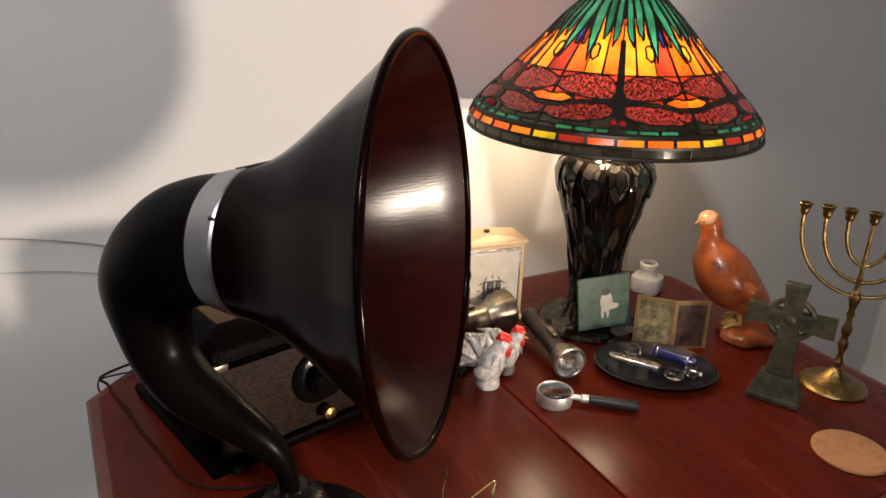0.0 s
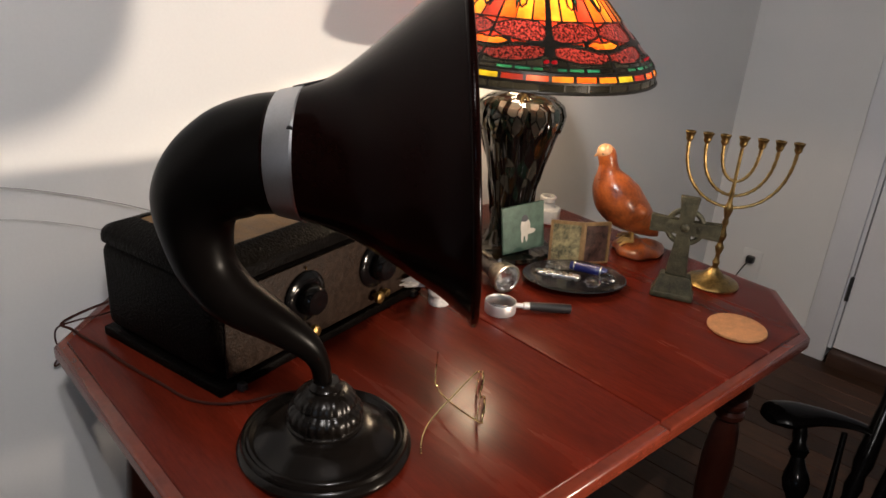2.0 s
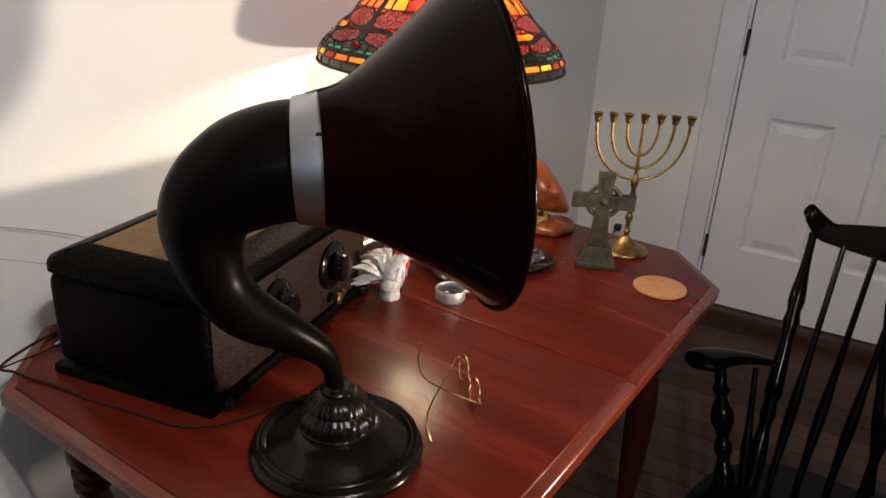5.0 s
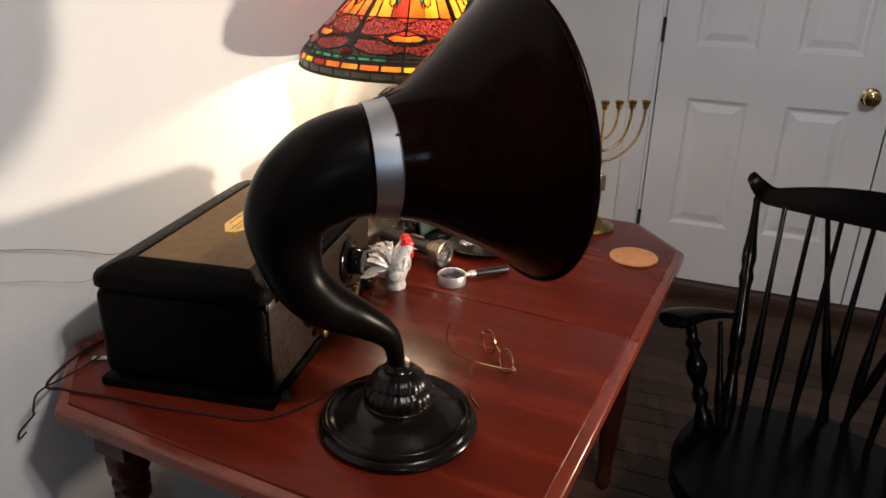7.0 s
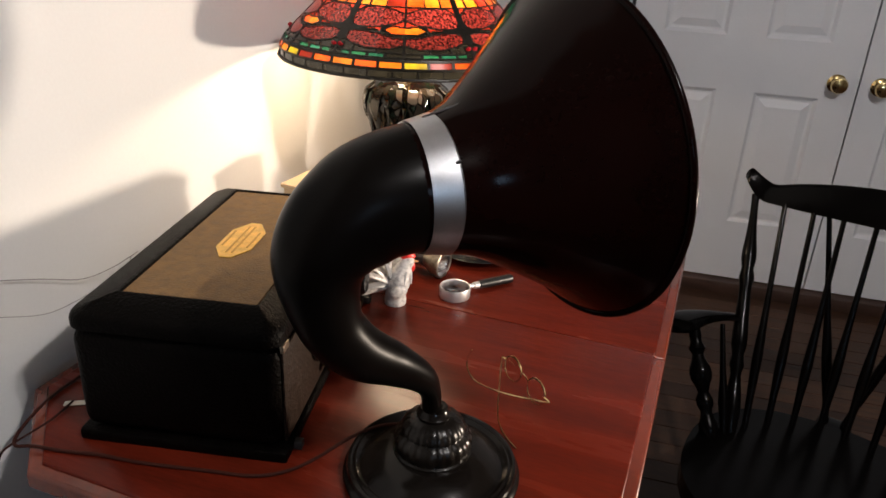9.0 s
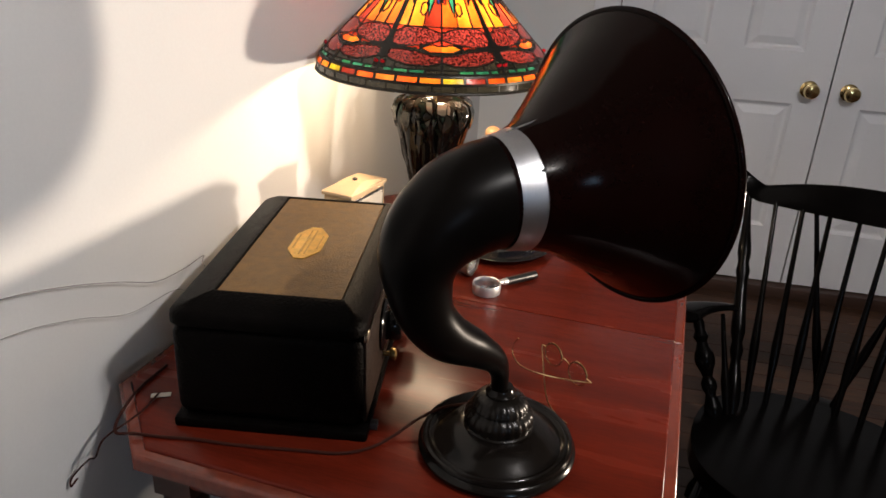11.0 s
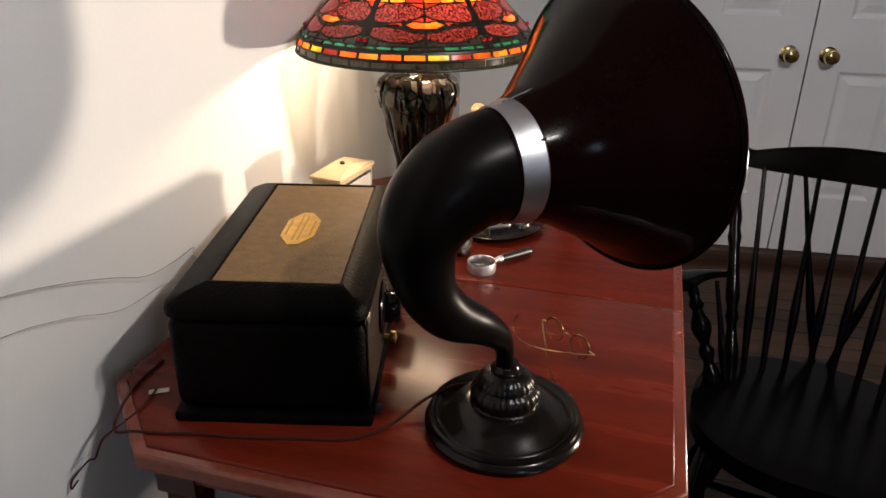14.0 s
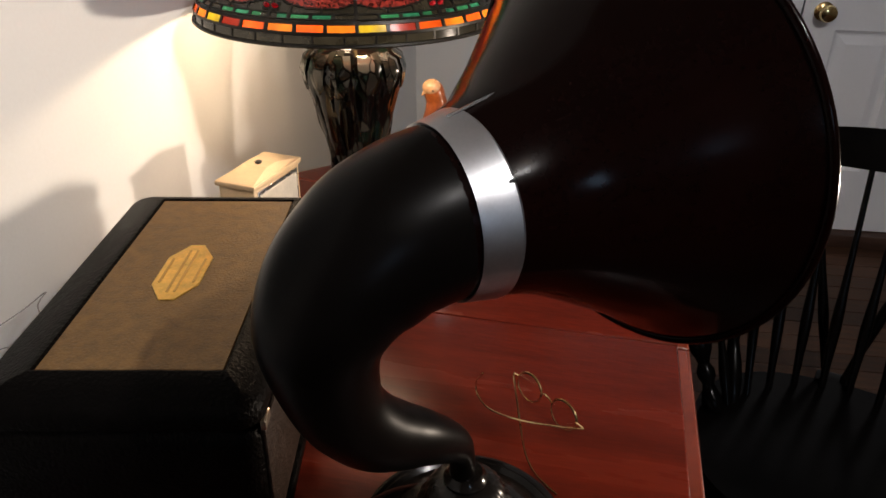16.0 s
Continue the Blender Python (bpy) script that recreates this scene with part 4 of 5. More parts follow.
def candelabrum():
    m = thing("menorah", on_table(0.105, 0.893, 30), "seven-branched brass candelabrum on a round domed foot", "candelabrum")
    part("foot", lathe([(0, 0), (0.050, 0), (0.052, 0.003), (0.050, 0.006), (0.040, 0.010), (0.024, 0.017), (0.013, 0.027), (0.008, 0.034), (0, 0.036)], 40), M_BRASS, m)
    prof = [(0.0075, 0.030), (0.005, 0.038), (0.0075, 0.046), (0.005, 0.052), (0.004, 0.062), (0.0072, 0.072), (0.0085, 0.078), (0.006, 0.084), (0.0045, 0.090), (0.0075, 0.098), (0.0085, 0.104), (0.0055, 0.112),
            (0.004, 0.122), (0.0065, 0.130), (0.004, 0.138), (0.0068, 0.147), (0.0085, 0.155), (0.0085, 0.162), (0.0055, 0.168), (0.004, 0.178), (0.0055, 0.188), (0.0035, 0.198), (0.0032, 0.278), (0, 0.279)]
    part("stem", lathe(prof, 18), M_BRASS, m, "knopped brass stem")
    top = 0.283
    for k, (reach, drop) in enumerate(((0.033, 0.070), (0.064, 0.098), (0.096, 0.122))):
        pts = [(reach * math.cos(math.radians(a)), 0, top - drop * abs(math.sin(math.radians(a))) ** 0.85, 0.0027 + 0.0009 * (j % 2)) for j, a in enumerate(np.linspace(0, -180, 37))]
        part("branch", tube(pts, 8), M_BRASS, m, "twisted curved branch")
    cup = lathe([(0, 0), (0.0035, 0), (0.006, 0.003), (0.0075, 0.007), (0.0068, 0.010), (0.0085, 0.014), (0.0105, 0.019), (0.0098, 0.020), (0.0072, 0.0195), (0.0062, 0.010), (0, 0.009)], 16)
    data = mesh("candle_cup", cup, M_BRASS)
    for x in (-0.096, -0.064, -0.033, 0, 0.033, 0.064, 0.096):
        c = new("candle_cup", data)
        c.parent = m
        c.matrix_local = pose(x, 0, top - 0.004)
    return m


def celtic_cross():
    c = thing("celtic_cross", on_table(0.079, 0.771, 23), "small green-bronze celtic cross ornament on a stepped foot", "ornament")
    part("foot", prism([(-0.039, -0.020), (0.039, -0.020), (0.039, 0.020), (-0.039, 0.020)], 0, 0.012, 0.003), M_STONE, c)
    bm = bmesh.new()
    a = [bm.verts.new(p) for p in ((-0.037, -0.018, 0.0115), (0.037, -0.018, 0.0115), (0.037, 0.018, 0.0115), (-0.037, 0.018, 0.0115))]
    b = [bm.verts.new(p) for p in ((-0.027, -0.012, 0.046), (0.027, -0.012, 0.046), (0.027, 0.012, 0.046), (-0.027, 0.012, 0.046))]
    for k in range(4):
        bm.faces.new((a[k], a[(k + 1) % 4], b[(k + 1) % 4], b[k]))
    bm.faces.new(b)
    bm.faces.new(a[::-1])
    part("plinth", bm, M_STONE, c, smooth=False)
    y = 0.0075
    hub = 0.141
    arm = [(-0.020, 0.046), (0.020, 0.046), (0.011, hub - 0.012), (0.062, hub - 0.0165), (0.062, hub + 0.0165), (0.011, hub + 0.011), (0.0175, 0.199), (-0.0175, 0.199),
           (-0.011, hub + 0.011), (-0.062, hub + 0.0165), (-0.062, hub - 0.0165), (-0.011, hub - 0.012)]
    part("cross", turned(prism(arm, -y, y, 0.0015, 1), pose(0, 0, 0, 90)), M_STONE, c)
    ring = [(0.032 * math.cos(q), 0, hub + 0.032 * math.sin(q), 0.0052) for q in (2 * math.pi * k / 48 for k in range(49))]
    part("ring", tube(ring, 8, caps=False), M_STONE, c)
    part("boss", ball(0, -y, hub, 0.008, 0.004, 0.008, 12, 8), M_STONE, c)
    for z in (0.062, 0.082, 0.102, 0.170, 0.185):
        part("knotwork", turned(lathe([(0.006, 0), (0.0075, 0.0014), (0.0045, 0.0018), (0, 0.0006)], 14), pose(0, -y, z, 90)), M_STONE, c)
    for x in (-0.050, -0.030, 0.030, 0.050):
        part("knotwork", turned(lathe([(0.006, 0), (0.0075, 0.0014), (0.0045, 0.0018), (0, 0.0006)], 14), pose(x, -y, hub, 90)), M_STONE, c)
    return c


def bird():
    """Glazed pottery quail on an oval stand, its breast towards -x, one plain body."""
    b = thing("bird_figurine", on_table(-0.078, 0.918, 34), "glossy orange-brown pottery quail figurine on a low round stand", "figurine")
    bm = lathe([(0, 0), (0.050, 0), (0.054, 0.004), (0.053, 0.011), (0.046, 0.019), (0.032, 0.025), (0.014, 0.028), (0, 0.028)], 32)
    for v in bm.verts:
        a = math.atan2(v.co.y, v.co.x)
        v.co.x *= 1 + 0.09 * math.sin(3 * a + 1) + 0.05 * math.sin(7 * a)
        v.co.y *= 1 + 0.09 * math.sin(3 * a + 1) + 0.05 * math.sin(7 * a)
        v.co.z *= 1 + 0.14 * math.sin(4 * a + 0.5)
    part("stand", bm, M_DUCK, b, "lumpy glazed mound")
    rows = [(-0.099, 0, 0.224, 0.002), (-0.097, 0, 0.219, 0.015), (-0.094, 0, 0.206, 0.0195), (-0.089, 0, 0.189, 0.0195), (-0.086, 0, 0.173, 0.0245), (-0.078, 0, 0.149, 0.040), (-0.062, 0, 0.121, 0.0495),
            (-0.040, 0, 0.099, 0.048), (-0.014, 0, 0.080, 0.039), (0.010, 0, 0.064, 0.027), (0.028, 0, 0.050, 0.014), (0.038, 0, 0.041, 0.002)]
    part("body", tube([tuple(q) for q in smooth_path(rows, 4)], 28), M_DUCK, b)
    part("head", ball(-0.098, 0, 0.213, 0.0185, 0.0195, 0.0165, 18, 12), M_DUCKHEAD, b, "pale cream head")
    part("beak", tube([(-0.110, 0, 0.208, 0.006), (-0.116, 0, 0.204, 0.0032), (-0.120, 0, 0.200, 0.0008)], 10), M_DUCKHEAD, b)
    for s in (-1, 1):
        part("wing", ball(-0.034, s * 0.034, 0.098, 0.040, 0.011, 0.024, 20, 12), M_DUCK, b)
        part("leg", tube([(-0.030, s * 0.014, 0.074, 0.009), (-0.018, s * 0.016, 0.046, 0.0045), (-0.016, s * 0.017, 0.026, 0.005)], 10), M_FEET, b)
        for turn in (-32, 0, 32):
            part("toe", turned(tube([(0, 0, 0.031, 0.004), (-0.016, 0, 0.029, 0.0038), (-0.030, 0, 0.022, 0.002)], 8), pose(-0.016, s * 0.017, 0, 0, 0, turn)), M_FEET, b)
        part("eye", ball(-0.104, s * 0.0165, 0.212, 0.0025, 0.0025, 0.0025, 8, 6), M_BLACK, b)
    return b


def dish():
    d = thing("black_dish", on_table(-0.075, 0.668, 45), "shallow oval black dish holding small things", "dish")
    bm = lathe([(0, 0.0), (0.055, 0.0), (0.060, 0.003), (0.085, 0.012), (0.090, 0.015), (0.088, 0.0165), (0.060, 0.007), (0.050, 0.004), (0, 0.0035)], 56)
    part("bowl", turned(bm, Matrix.Diagonal((1.12, 0.86, 1, 1))), M_DISH, d)
    # what lies in it
    z = TOP + 0.0155
    k = thing("pocket_knife", pose(-0.093, 0.636, z, 0, 0, 28), "silver pocket knife with ribbed handle", "knife")
    part("handle", turned(prism([(0.037, 0.009), (0.044, 0.004), (0.044, -0.004), (0.037, -0.009), (-0.037, -0.009), (-0.044, -0.004), (-0.044, 0.004), (-0.037, 0.009)], 0, 0.010, 0.003), pose(0, 0, 0)), M_CHROME, k)
    for x in (-0.024, -0.012, 0, 0.012, 0.024):
        part("rib", box(x - 0.003, -0.0065, 0.0101, x + 0.003, 0.0065, 0.0115, 0.0005, 1), M_NICKEL, k)
    l = thing("blue_lighter", pose(-0.066, 0.702, z + 0.004, 0, 0, 20), "dark blue cylindrical pocket torch lying in the dish", "pocket torch")
    part("barrel", turned(lathe([(0, -0.036), (0.0085, -0.036), (0.0095, -0.034), (0.0095, 0.030), (0.0085, 0.032), (0.0085, 0.037), (0, 0.037)], 20), pose(0, 0, 0.004, 0, 90)), M_BLUE, l)
    for x in (-0.028, 0.024):
        part("ring", turned(lathe([(0.0096, -0.0015), (0.0101, -0.001), (0.0101, 0.001), (0.0096, 0.0015)], 20), pose(x, 0, 0.004, 0, 90)), M_CHROME, l)
    for x, y, a in ((-0.122, 0.664, 10), (-0.020, 0.694, 60), (-0.030, 0.660, 35)):
        q = thing("glass_trinket", pose(x, y, z - 0.002, 0, 0, a), "small cut-glass trinket in the dish", "trinket", group="trinkets")
        part("body", lathe([(0, 0), (0.010, 0), (0.016, 0.006), (0.013, 0.014), (0.006, 0.018), (0, 0.019)], 8), M_GLASS, q, smooth=False)
    return d


def picture_tile():
    # upright small picture: plain pale shape on a green ground
    p = thing("small_picture", on_table(-0.210, 0.684, 71, 0.0135), "small green picture with a pale shape, leaning on the lamp foot", "picture")
    bm = box(-0.050, 0.0, 0.0, 0.050, 0.006, 0.099, 0.001, 1)
    panel = part("panel", bm, M_GREEN, p, m=pose(0, 0, 0.0048, -5, -5))
    for cx, cz, rx, rz, mat in ((0.004, 0.050, 0.012, 0.020, M_PALE), (0.003, 0.068, 0.008, 0.009, M_GREY), (0.016, 0.040, 0.012, 0.006, M_PALE), (-0.004, 0.030, 0.003, 0.012, M_PALE), (0.006, 0.030, 0.003, 0.012, M_PALE)):
        part("painted_shape", turned(lathe([(0, 0), (1, 0), (0.95, 0.0004), (0, 0.0005)], 20), pose(cx, -0.0003, cz, 90) @ Matrix.Diagonal((rx, rz, 1, 1))), mat, panel)
    return p


def folding_frame():
    f = thing("folding_photo_frame", on_table(-0.112, 0.750, 44), "hinged double photo frame in worn gilt", "photo frame")
    for name, x0, turn, mat in (("leaf", -0.066, -14, M_PHOTO1), ("leaf", 0.002, 24, M_PHOTO2)):
        w, h = 0.068, 0.090
        m = pose(0, 0, 0, -10, 0, 0) @ (pose(0, 0, 0, 0, 0, turn) @ pose(-w if x0 < 0 else 0, 0, 0))
        bm = bmesh.new()
        box(0, 0, 0, w, 0.006, 0.007, bm=bm)
        box(0, 0, h - 0.007, w, 0.006, h, bm=bm)
        box(0, 0, 0.007, 0.006, 0.006, h - 0.007, bm=bm)
        box(w - 0.006, 0, 0.007, w, 0.006, h - 0.007, bm=bm)
        leaf = part(name, bm, M_GILT, f, m=m, smooth=False)
        part("print", box(0.006, 0.0025, 0.007, w - 0.006, 0.0045, h - 0.007), mat, leaf, "faded photograph of blurred shapes")
    return f


def bottle():
    b = thing("ink_bottle", on_table(-0.317, 0.912, 20), "squat pale glass ink bottle, open neck", "bottle")
    part("body", prism([(0.030, 0.018), (0.018, 0.030), (-0.018, 0.030), (-0.030, 0.018), (-0.030, -0.018), (-0.018, -0.030), (0.018, -0.030), (0.030, -0.018)], 0, 0.034, 0.005), M_MILK, b)
    part("neck", lathe([(0.020, 0.0342), (0.017, 0.038), (0.0165, 0.048), (0.019, 0.050), (0.019, 0.060), (0.0165, 0.0625), (0.0135, 0.0625), (0.013, 0.040), (0, 0.040)], 28), M_MILK, b)
    part("ink", lathe([(0.0128, 0.056), (0, 0.056)], 20), M_BLACK, b)
    return b


def rooster(m, flip):
    r = thing("rooster_figurine", m, "small white porcelain rooster with a red comb", "figurine", group="rooster figurines")
    rows = [(0, 0, 0.0, 0.0155), (0, 0, 0.005, 0.0160), (0, 0, 0.013, 0.0150), (0.001, 0, 0.024, 0.0165), (0.004, 0, 0.036, 0.0180), (0.009, 0, 0.049, 0.0140), (0.014, 0, 0.060, 0.0105), (0.018, 0, 0.067, 0.0095), (0.019, 0, 0.0735, 0.003)]
    part("body", tube([tuple(q) for q in smooth_path(rows, 3)], 18), M_WHITE, r)
    for k in range(15):
        a = radians(84 + 8.5 * k)
        y = 0.007 * math.sin(k * 2.4)
        x, z = math.cos(a), math.sin(a)
        ln = 0.044 - 0.0008 * abs(k - 5) + 0.005 * math.sin(k * 3.7)
        part("tail_feather", tube([(-0.004, y * 0.4, 0.032, 0.0035), (-0.010 + 0.4 * ln * x, y * 1.2, 0.033 + 0.5 * ln * z, 0.0048), (-0.013 + 0.8 * ln * x, y * 2, 0.034 + 0.85 * ln * z, 0.0042), (-0.018 + 1.05 * ln * x, y * 2.6, 0.030 + 0.98 * ln * z, 0.0008)], 7, flat=0.35),
             M_GREYMARK if k % 4 == 2 else M_WHITE, r)
    for k in range(8):
        a = 2 * math.pi * k / 8
        part("hackle", tube([(0.014 + 0.007 * math.cos(a), 0.007 * math.sin(a), 0.060, 0.0028), (0.010 + 0.013 * math.cos(a), 0.013 * math.sin(a), 0.047, 0.0034), (0.006 + 0.019 * math.cos(a), 0.018 * math.sin(a), 0.033, 0.0006)], 6, flat=0.5),
             M_GREYMARK if k % 3 == 0 else M_WHITE, r)
    part("comb", tube([(0.008, 0, 0.070, 0.003), (0.015, 0, 0.076, 0.007), (0.023, 0, 0.075, 0.006), (0.028, 0, 0.070, 0.003)], 8, flat=0.5), M_REDCOMB, r, "red comb")
    part("wattle", ball(0.024, 0, 0.055, 0.0050, 0.0045, 0.0085, 10, 8), M_REDCOMB, r)
    part("beak", tube([(0.026, 0, 0.064, 0.003), (0.034, 0, 0.062, 0.0006)], 6), M_CORK, r)
    for s in (-1, 1):
        part("wing", ball(-0.002, s * 0.017, 0.026, 0.014, 0.005, 0.010, 12, 8), M_WHITE, r)
    return r


def spectacles():
    s = thing("wire_spectacles", on_table(0.0, 0.0), "gold wire-rimmed spectacles lying open on the table", "spectacles")
    cx, cy, ang = 0.078, 0.206, -48
    for k in (-1, 1):
        m = pose(cx, cy, 0.0225, 0, 0, ang) @ pose(k * 0.031, 0, 0, 90 - 10)
        ring = [(0.0215 * math.cos(a), 0.0175 * math.sin(a), 0, 0.0015) for a in (2 * math.pi * j / 40 for j in range(41))]
        rm = part("rim", turned(tube(ring, 6, caps=False), m), M_POLISHED, s)
        part("lens", turned(turned(lathe([(0, 0), (0.0212, 0), (0.0212, 0.0012), (0, 0.0016)], 32), Matrix.Diagonal((1, 0.81, 1, 1))), m), M_GLASS, rm).visible_shadow = False
    mm = pose(cx, cy, 0.0225, 0, 0, ang)
    part("bridge", turned(wire([(-0.010, 0, 0.004), (0, -0.002, 0.010), (0.010, 0, 0.004)], 0.0010), mm), M_POLISHED, s)
    lo = 0.0022
    part("temple", wire([(0.0435, 0.2444, 0.026), (0.040, 0.2480, 0.026), (0.037, 0.245, 0.026), (0.043, 0.205, 0.020), (0.054, 0.140, 0.009), (0.064, 0.112, 0.004), (0.078, 0.092, lo), (0.092, 0.078, lo)], 0.0011), M_POLISHED, s, "thin gold temple with curled end")
    part("temple", wire([(0.1125, 0.1675, 0.026), (0.119, 0.1605, 0.026), (0.117, 0.1575, 0.026), (0.080, 0.163, 0.022), (0.043, 0.173, 0.018), (0.012, 0.188, 0.016), (-0.004, 0.203, 0.022), (-0.008, 0.209, 0.038), (0.000, 0.200, 0.060)], 0.0011), M_POLISHED, s, "thin gold temple with curled end")
    return s


clock()
torch("flashlight", pose(-0.133, 0.528, TOP + 0.029, 3, 0, 75), 0.160, M_TORCHBODY, M_NICKEL, "old metal flashlight with dark barrel lying on the table")
torch("flashlight", pose(-0.328, 0.545, TOP + 0.0385, 0, 0, 180) @ Matrix.Diagonal((1.32, 1.32, 1.32, 1)), 0.11, M_NICKEL, M_NICKEL, "large nickel flashlight lying before the clock")
magnifier()
coaster()
candelabrum()
celtic_cross()
bird()
dish()
picture_tile()
folding_frame()
bottle()
rooster(on_table(-0.184, 0.402, 38) @ Matrix.Diagonal((1.2, 1.2, 1.2, 1)), 1)
rooster(on_table(-0.205, 0.452, 46) @ Matrix.Diagonal((1.05, 1.05, 1.05, 1)), -1)
spectacles()

# cords and wires
solid("speaker_cord", wire([(-0.050, 0.040, TOP + 0.034), (-0.080, 0.030, TOP + 0.030), (-0.112, 0.010, TOP + 0.018), (-0.140, -0.022, TOP + 0.006), (-0.165, -0.052, TOP + 0.003), (-0.200, -0.074, TOP + 0.003), (-0.254, -0.083, TOP + 0.003), (-0.338, -0.096, TOP + 0.003),
                            (-0.395, -0.100, TOP + 0.003), (-0.440, -0.108, TOP + 0.003), (-0.480, -0.112, TOP + 0.003), (-0.503, -0.118, TOP + 0.004), (-0.520, -0.085, TOP + 0.004), (-0.534, -0.020, TOP + 0.003), (-0.53, 0.05, TOP + 0.003)], 0.0022, 8), M_CORD, "brown cloth-covered cord lying along the table edge", "cord")
solid("loose_wire", wire([(-0.500, -0.020, TOP + 0.003), (-0.498, -0.060, TOP + 0.003), (-0.504, -0.092, TOP + 0.002), (-0.524, -0.118, TOP - 0.012), (-0.545, -0.115, TOP - 0.050), (-0.582, -0.088, TOP - 0.085), (-0.606, -0.098, TOP - 0.115), (-0.605, -0.104, TOP - 0.126), (-0.604, -0.090, TOP - 0.122)], 0.0015, 6), M_CORD, "thin brown wire hanging over the table edge", "wire")
solid("paper_tag", turned(box(-0.014, -0.005, 0, 0.014, 0.005, 0.0008), pose(-0.496, -0.021, TOP + 0.0008, 0, 0, 25)), M_PALE, "small pale paper tag on the table", "tag")
solid("aerial_wire", wire([(-0.470, 0.105, TOP + 0.135), (-0.500, 0.130, TOP + 0.15), (-0.535, 0.190, TOP + 0.130), (-0.560, 0.165, TOP + 0.112), (-0.581, 0.119, TOP + 0.108), (-0.592, 0.05, TOP + 0.138), (-0.604, -0.04, TOP + 0.172), (-0.616, -0.150, TOP + 0.203), (-0.634, -0.35, TOP + 0.235), (-0.66, -0.6, TOP + 0.26)], 0.0008, 6), M_WIRE, "thin grey aerial wire running along the wall", "wire")
# thin strand added where the aerial wire's shadow runs on the wall
solid("wire_shadow_strand", wire([(-0.475, 0.060, TOP + 0.125), (-0.505, 0.085, TOP + 0.12), (-0.545, 0.105, TOP + 0.103), (-0.585, 0.05, TOP + 0.085), (-0.602, -0.04, TOP + 0.120), (-0.616, -0.15, TOP + 0.150), (-0.634, -0.35, TOP + 0.17), (-0.66, -0.6, TOP + 0.18)], 0.0005, 6), M_WIRE, "very thin grey strand along the wall, standing in for the wire's shadow", "wire")

# ---------------------------------------------------------------- the chair


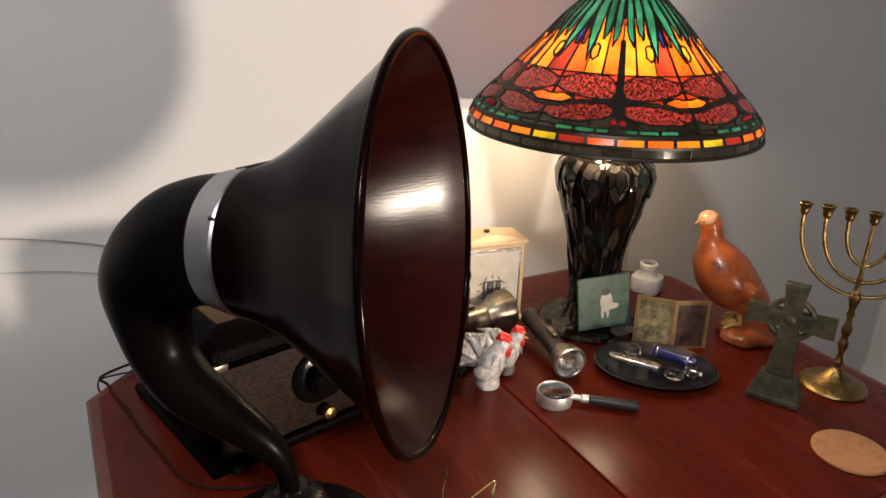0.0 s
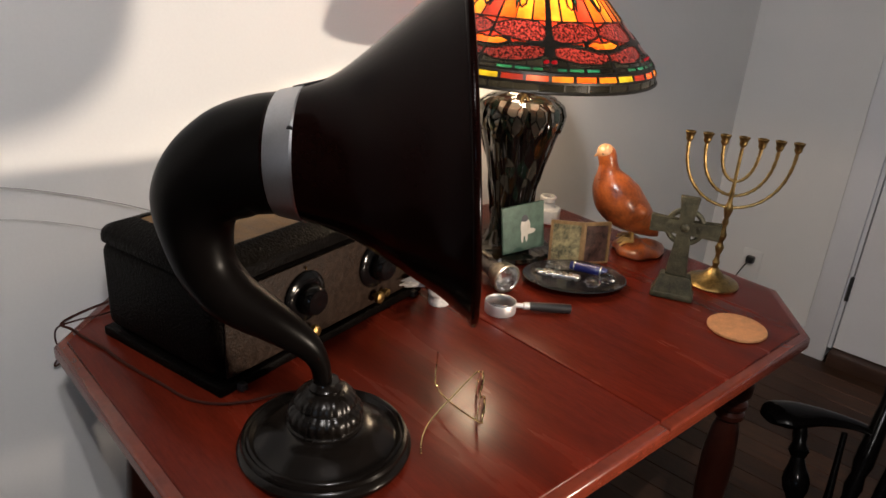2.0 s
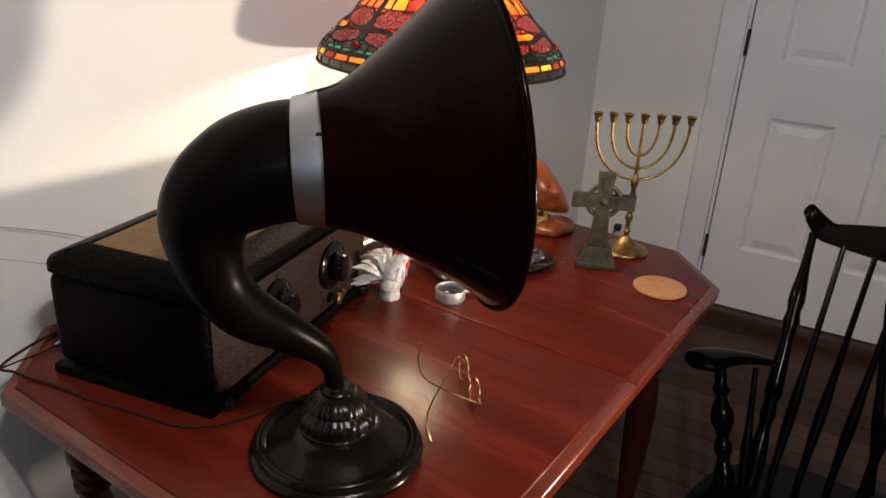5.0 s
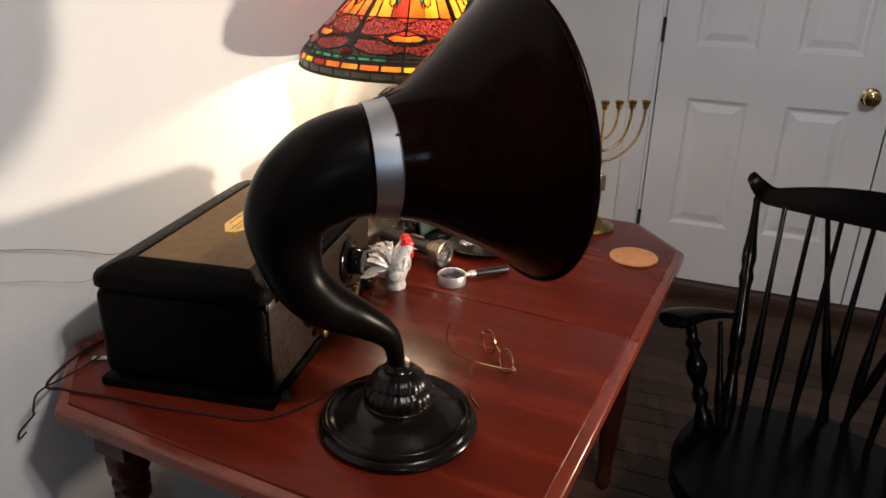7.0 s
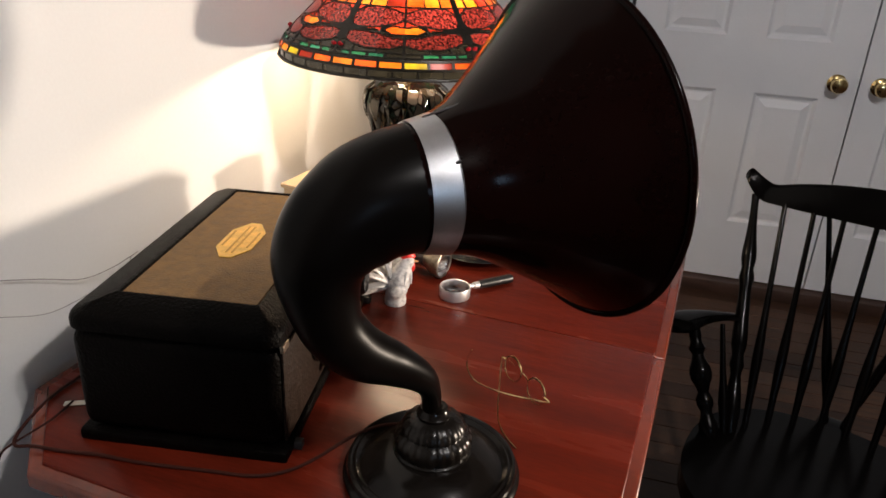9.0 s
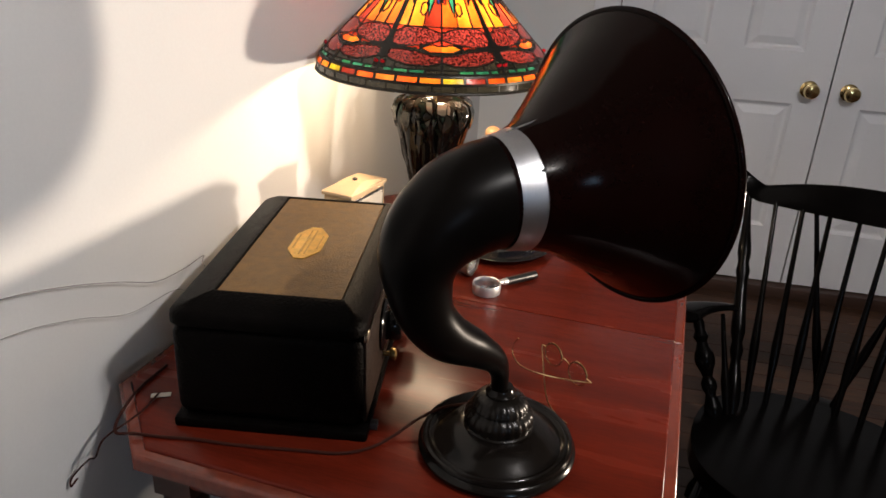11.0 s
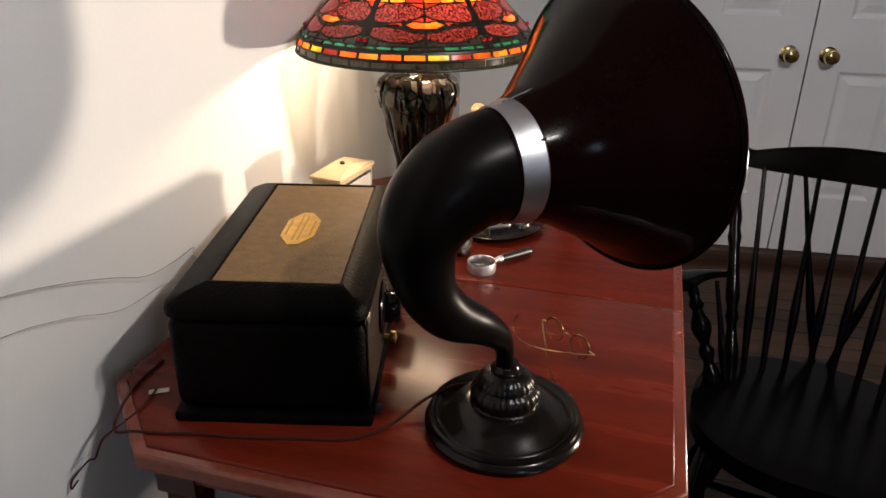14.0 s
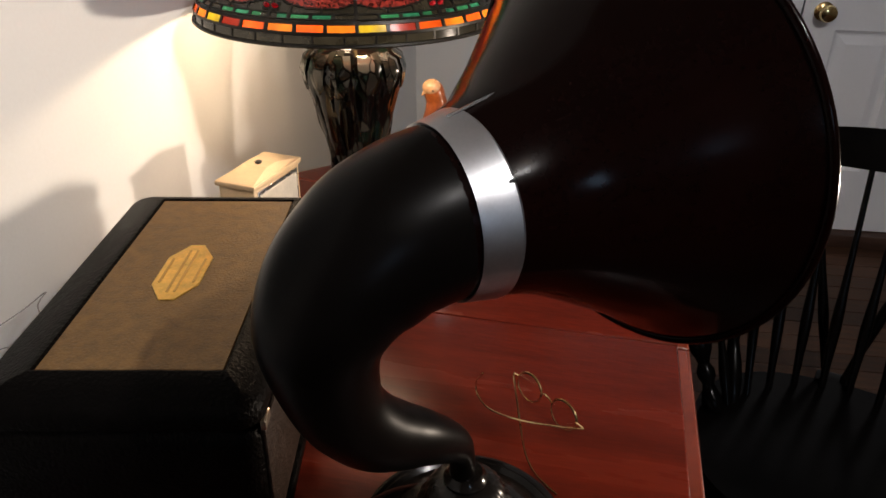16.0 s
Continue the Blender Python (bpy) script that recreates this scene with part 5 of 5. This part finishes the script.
def chair():
    c = thing("windsor_armchair", pose(0.675, 0.765, FLOOR, 0, 0, -17), "black painted brace-back windsor armchair pulled up to the table", "chair")
    seat_z, crest_z = 0.380, 0.790
    poly = []
    for k in range(48):
        a = 2 * math.pi * k / 48
        ca, sa = math.cos(a), math.sin(a)
        poly.append((0.250 * math.copysign(abs(ca) ** 0.85, ca), -0.205 + (0.222 if sa > 0 else 0.235) * math.copysign(abs(sa) ** 0.85, sa)))
    part("seat", prism(poly, seat_z - 0.042, seat_z, 0.010, 3), M_CHAIR, c, "saddle-shaped black seat")
    part("tailpiece", prism([(-0.040, 0.005), (0.040, 0.005), (0.032, 0.062), (-0.032, 0.062)], seat_z - 0.038, seat_z - 0.004, 0.006), M_CHAIR, c)

    def foot_of(x):
        return Vector((x, -0.012 - 3.6 * x * x, seat_z - 0.010))

    def head_of(x):
        return Vector((x, 0.141 + 0.25 * x * x, crest_z + 0.012))
    bm = bmesh.new()
    rings = []
    for k in range(61):
        x = -0.305 * math.cos(math.pi * k / 60)
        e = abs(x) / 0.305
        top = crest_z + 0.076 - 0.037 * min(1.0, e / 0.8) ** 2 + 0.036 * (max(0.0, e - 0.78) / 0.22) ** 1.5 - 0.016 * (max(0.0, e - 0.955) / 0.045) ** 2
        low = crest_z + 0.046 * (max(0.0, e - 0.82) / 0.18) ** 1.8
        y, t = 0.141 + 0.25 * x * x, 0.0095 - 0.003 * (e > 0.97)
        lean = 0.36 * (top - low)
        mid = (top + low) / 2
        rings.append([bm.verts.new(q) for q in ((x, y - t, low + 0.003), (x, y, low), (x, y + t, low + 0.004), (x, y + lean / 2 + t, mid), (x, y + lean + t, top - 0.004),
                                                (x, y + lean, top), (x, y + lean - t, top - 0.004), (x, y + lean / 2 - t * 1.1, mid))])
    for a, b in zip(rings, rings[1:]):
        for k in range(8):
            bm.faces.new((a[k], a[(k + 1) % 8], b[(k + 1) % 8], b[k]))
    bm.faces.new(rings[0][::-1])
    bm.faces.new(rings[-1])
    part("crest_rail", bm, M_CHAIR, c, "curved crest rail with worn scrolled ears")

    def turning(a, b, radii):
        """A turned stick from a to b, its radii at even steps."""
        rows = []
        n = len(radii) - 1
        for k, r in enumerate(radii):
            q = a.lerp(b, k / n)
            rows.append((*q, r))
        return tube(rows, 12)
    spindle = [0.0065, 0.0070, 0.0080, 0.0098, 0.0108, 0.0098, 0.0080, 0.0070, 0.0064, 0.0060, 0.0058, 0.0056, 0.0054, 0.0054]
    for s in (-1, 1):
        for lo, hi in ((0.024, 0.031), (0.075, 0.093), (0.120, 0.152), (0.158, 0.212)):
            part("spindle", turning(foot_of(s * lo), head_of(s * hi), spindle), M_CHAIR, c)
        part("brace_spindle", turning(Vector((s * 0.016, 0.040, seat_z - 0.012)), head_of(s * 0.124) + Vector((0, 0.004, 0)), spindle), M_CHAIR, c)
        post = [0.012, 0.015, 0.017, 0.0175, 0.016, 0.013, 0.011, 0.0155, 0.012, 0.0165, 0.0165, 0.0155, 0.0145, 0.014, 0.013, 0.013, 0.0165, 0.0125, 0.016, 0.0150, 0.0125, 0.0105, 0.0092, 0.0082, 0.0078, 0.0085]
        foot, head = foot_of(s * 0.182), head_of(s * 0.276)
        part("back_post", turning(foot, head, post), M_CHAIR, c, "turned back post with ring mouldings")
        # short arm with a widened hand
        p0 = foot.lerp(head, 0.46)
        z = p0.z
        arm = [(p0.x, p0.y, z, 0.013), (s * 0.262, -0.014, z, 0.017), (s * 0.298, -0.045, z, 0.026), (s * 0.322, -0.080, z, 0.036), (s * 0.334, -0.110, z, 0.037), (s * 0.338, -0.136, z, 0.020)]
        bm = tube([tuple(q) for q in smooth_path(arm, 5)], 14)
        for v in bm.verts:
            v.co.z = z + 0.006 + (v.co.z - z) * 0.42
        part("arm", bm, M_CHAIR, c, "short shaped arm with rounded knuckle, paint worn at the edge")
        apost = [0.014, 0.018, 0.020, 0.019, 0.014, 0.011, 0.017, 0.017, 0.011, 0.015, 0.021, 0.023, 0.021, 0.015, 0.0115, 0.018, 0.0115, 0.013, 0.012]
        part("arm_post", turning(Vector((s * 0.207, -0.180, seat_z - 0.012)), Vector((s * 0.300, -0.095, z - 0.002)), apost), M_CHAIR, c, "turned arm post")
        part("arm_spindle", turning(Vector((s * 0.188, -0.150, seat_z - 0.012)), Vector((s * 0.256, -0.035, z - 0.002)), spindle), M_CHAIR, c)
    leg = [0.010, 0.013, 0.016, 0.0135, 0.011, 0.017, 0.020, 0.021, 0.019, 0.015, 0.012, 0.018, 0.012, 0.017, 0.019, 0.020, 0.018, 0.015]
    feet = {}
    for sx in (-1, 1):
        for sy in (-1, 1):
            a, b = Vector((sx * 0.245, sy * 0.215 - 0.21, 0.0)), Vector((sx * 0.165, sy * 0.13 - 0.21, seat_z - 0.036))
            feet[sx, sy] = a.lerp(b, 0.38)
            part("leg", turning(a, b, leg), M_CHAIR, c)
    for sx in (-1, 1):
        part("stretcher", turning(feet[sx, -1], feet[sx, 1], [0.008, 0.010, 0.014, 0.016, 0.014, 0.010, 0.008]), M_CHAIR, c)
    part("stretcher", turning((feet[-1, -1] + feet[-1, 1]) / 2, (feet[1, -1] + feet[1, 1]) / 2, [0.008, 0.010, 0.013, 0.015, 0.013, 0.010, 0.008]), M_CHAIR, c)
    return c


chair()

# outlet with a plug on the far wall
o = thing("wall_outlet", pose(-0.238, DOOR_Y - 0.0005, 0.305), "wall outlet with a black plug and cord", "outlet")
part("plate", box(-0.035, -0.006, -0.057, 0.035, 0, 0.057, 0.002), M_WALL, o)
part("plug", box(-0.014, -0.032, 0.010, 0.014, -0.0062, 0.036, 0.004), M_BLACK, o, "black plug")
part("cord", wire([(0, -0.03, 0.02), (-0.01, -0.045, 0.0), (-0.04, -0.04, -0.08), (-0.06, -0.03, -0.2)], 0.003), M_BLACK, o)

# ceiling fixture out of view, behind the walk
f = thing("ceiling_light", pose(CEILING_LIGHT.x, CEILING_LIGHT.y, CEIL), "plain brass ceiling light with two bulb sockets", "ceiling light")
part("canopy", turned(lathe([(0, 0), (0.065, 0), (0.062, 0.012), (0.030, 0.026), (0, 0.028)], 32), pose(0, 0, 0, 180)), M_BRASS, f)
for dy in (-0.07, 0.07):
    part("arm", wire([(0, 0, -0.024), (0, dy * 0.4, -0.040), (0, dy, -0.045)], 0.006, 8), M_BRASS, f)
    part("socket", turned(lathe([(0, 0), (0.012, 0), (0.019, 0.008), (0.019, 0.05), (0, 0.05)], 20), pose(0, dy, -0.040, 180)), M_BRASS, f)

# ---------------------------------------------------------------- floor boards
floor = bpy.data.objects["floor"]
BOARD = 0.083
data = mesh("floor_board", box(-1.15, 0, -0.006, 3.25, BOARD - 0.002, 0, 0.0015, 1), M_FLOOR)
for k in range(54):
    b = new("floor_board", data)
    b.parent = floor
    b.matrix_local = pose(0.03 * math.sin(k * 5.1), -2.28 + k * BOARD, FLOOR)
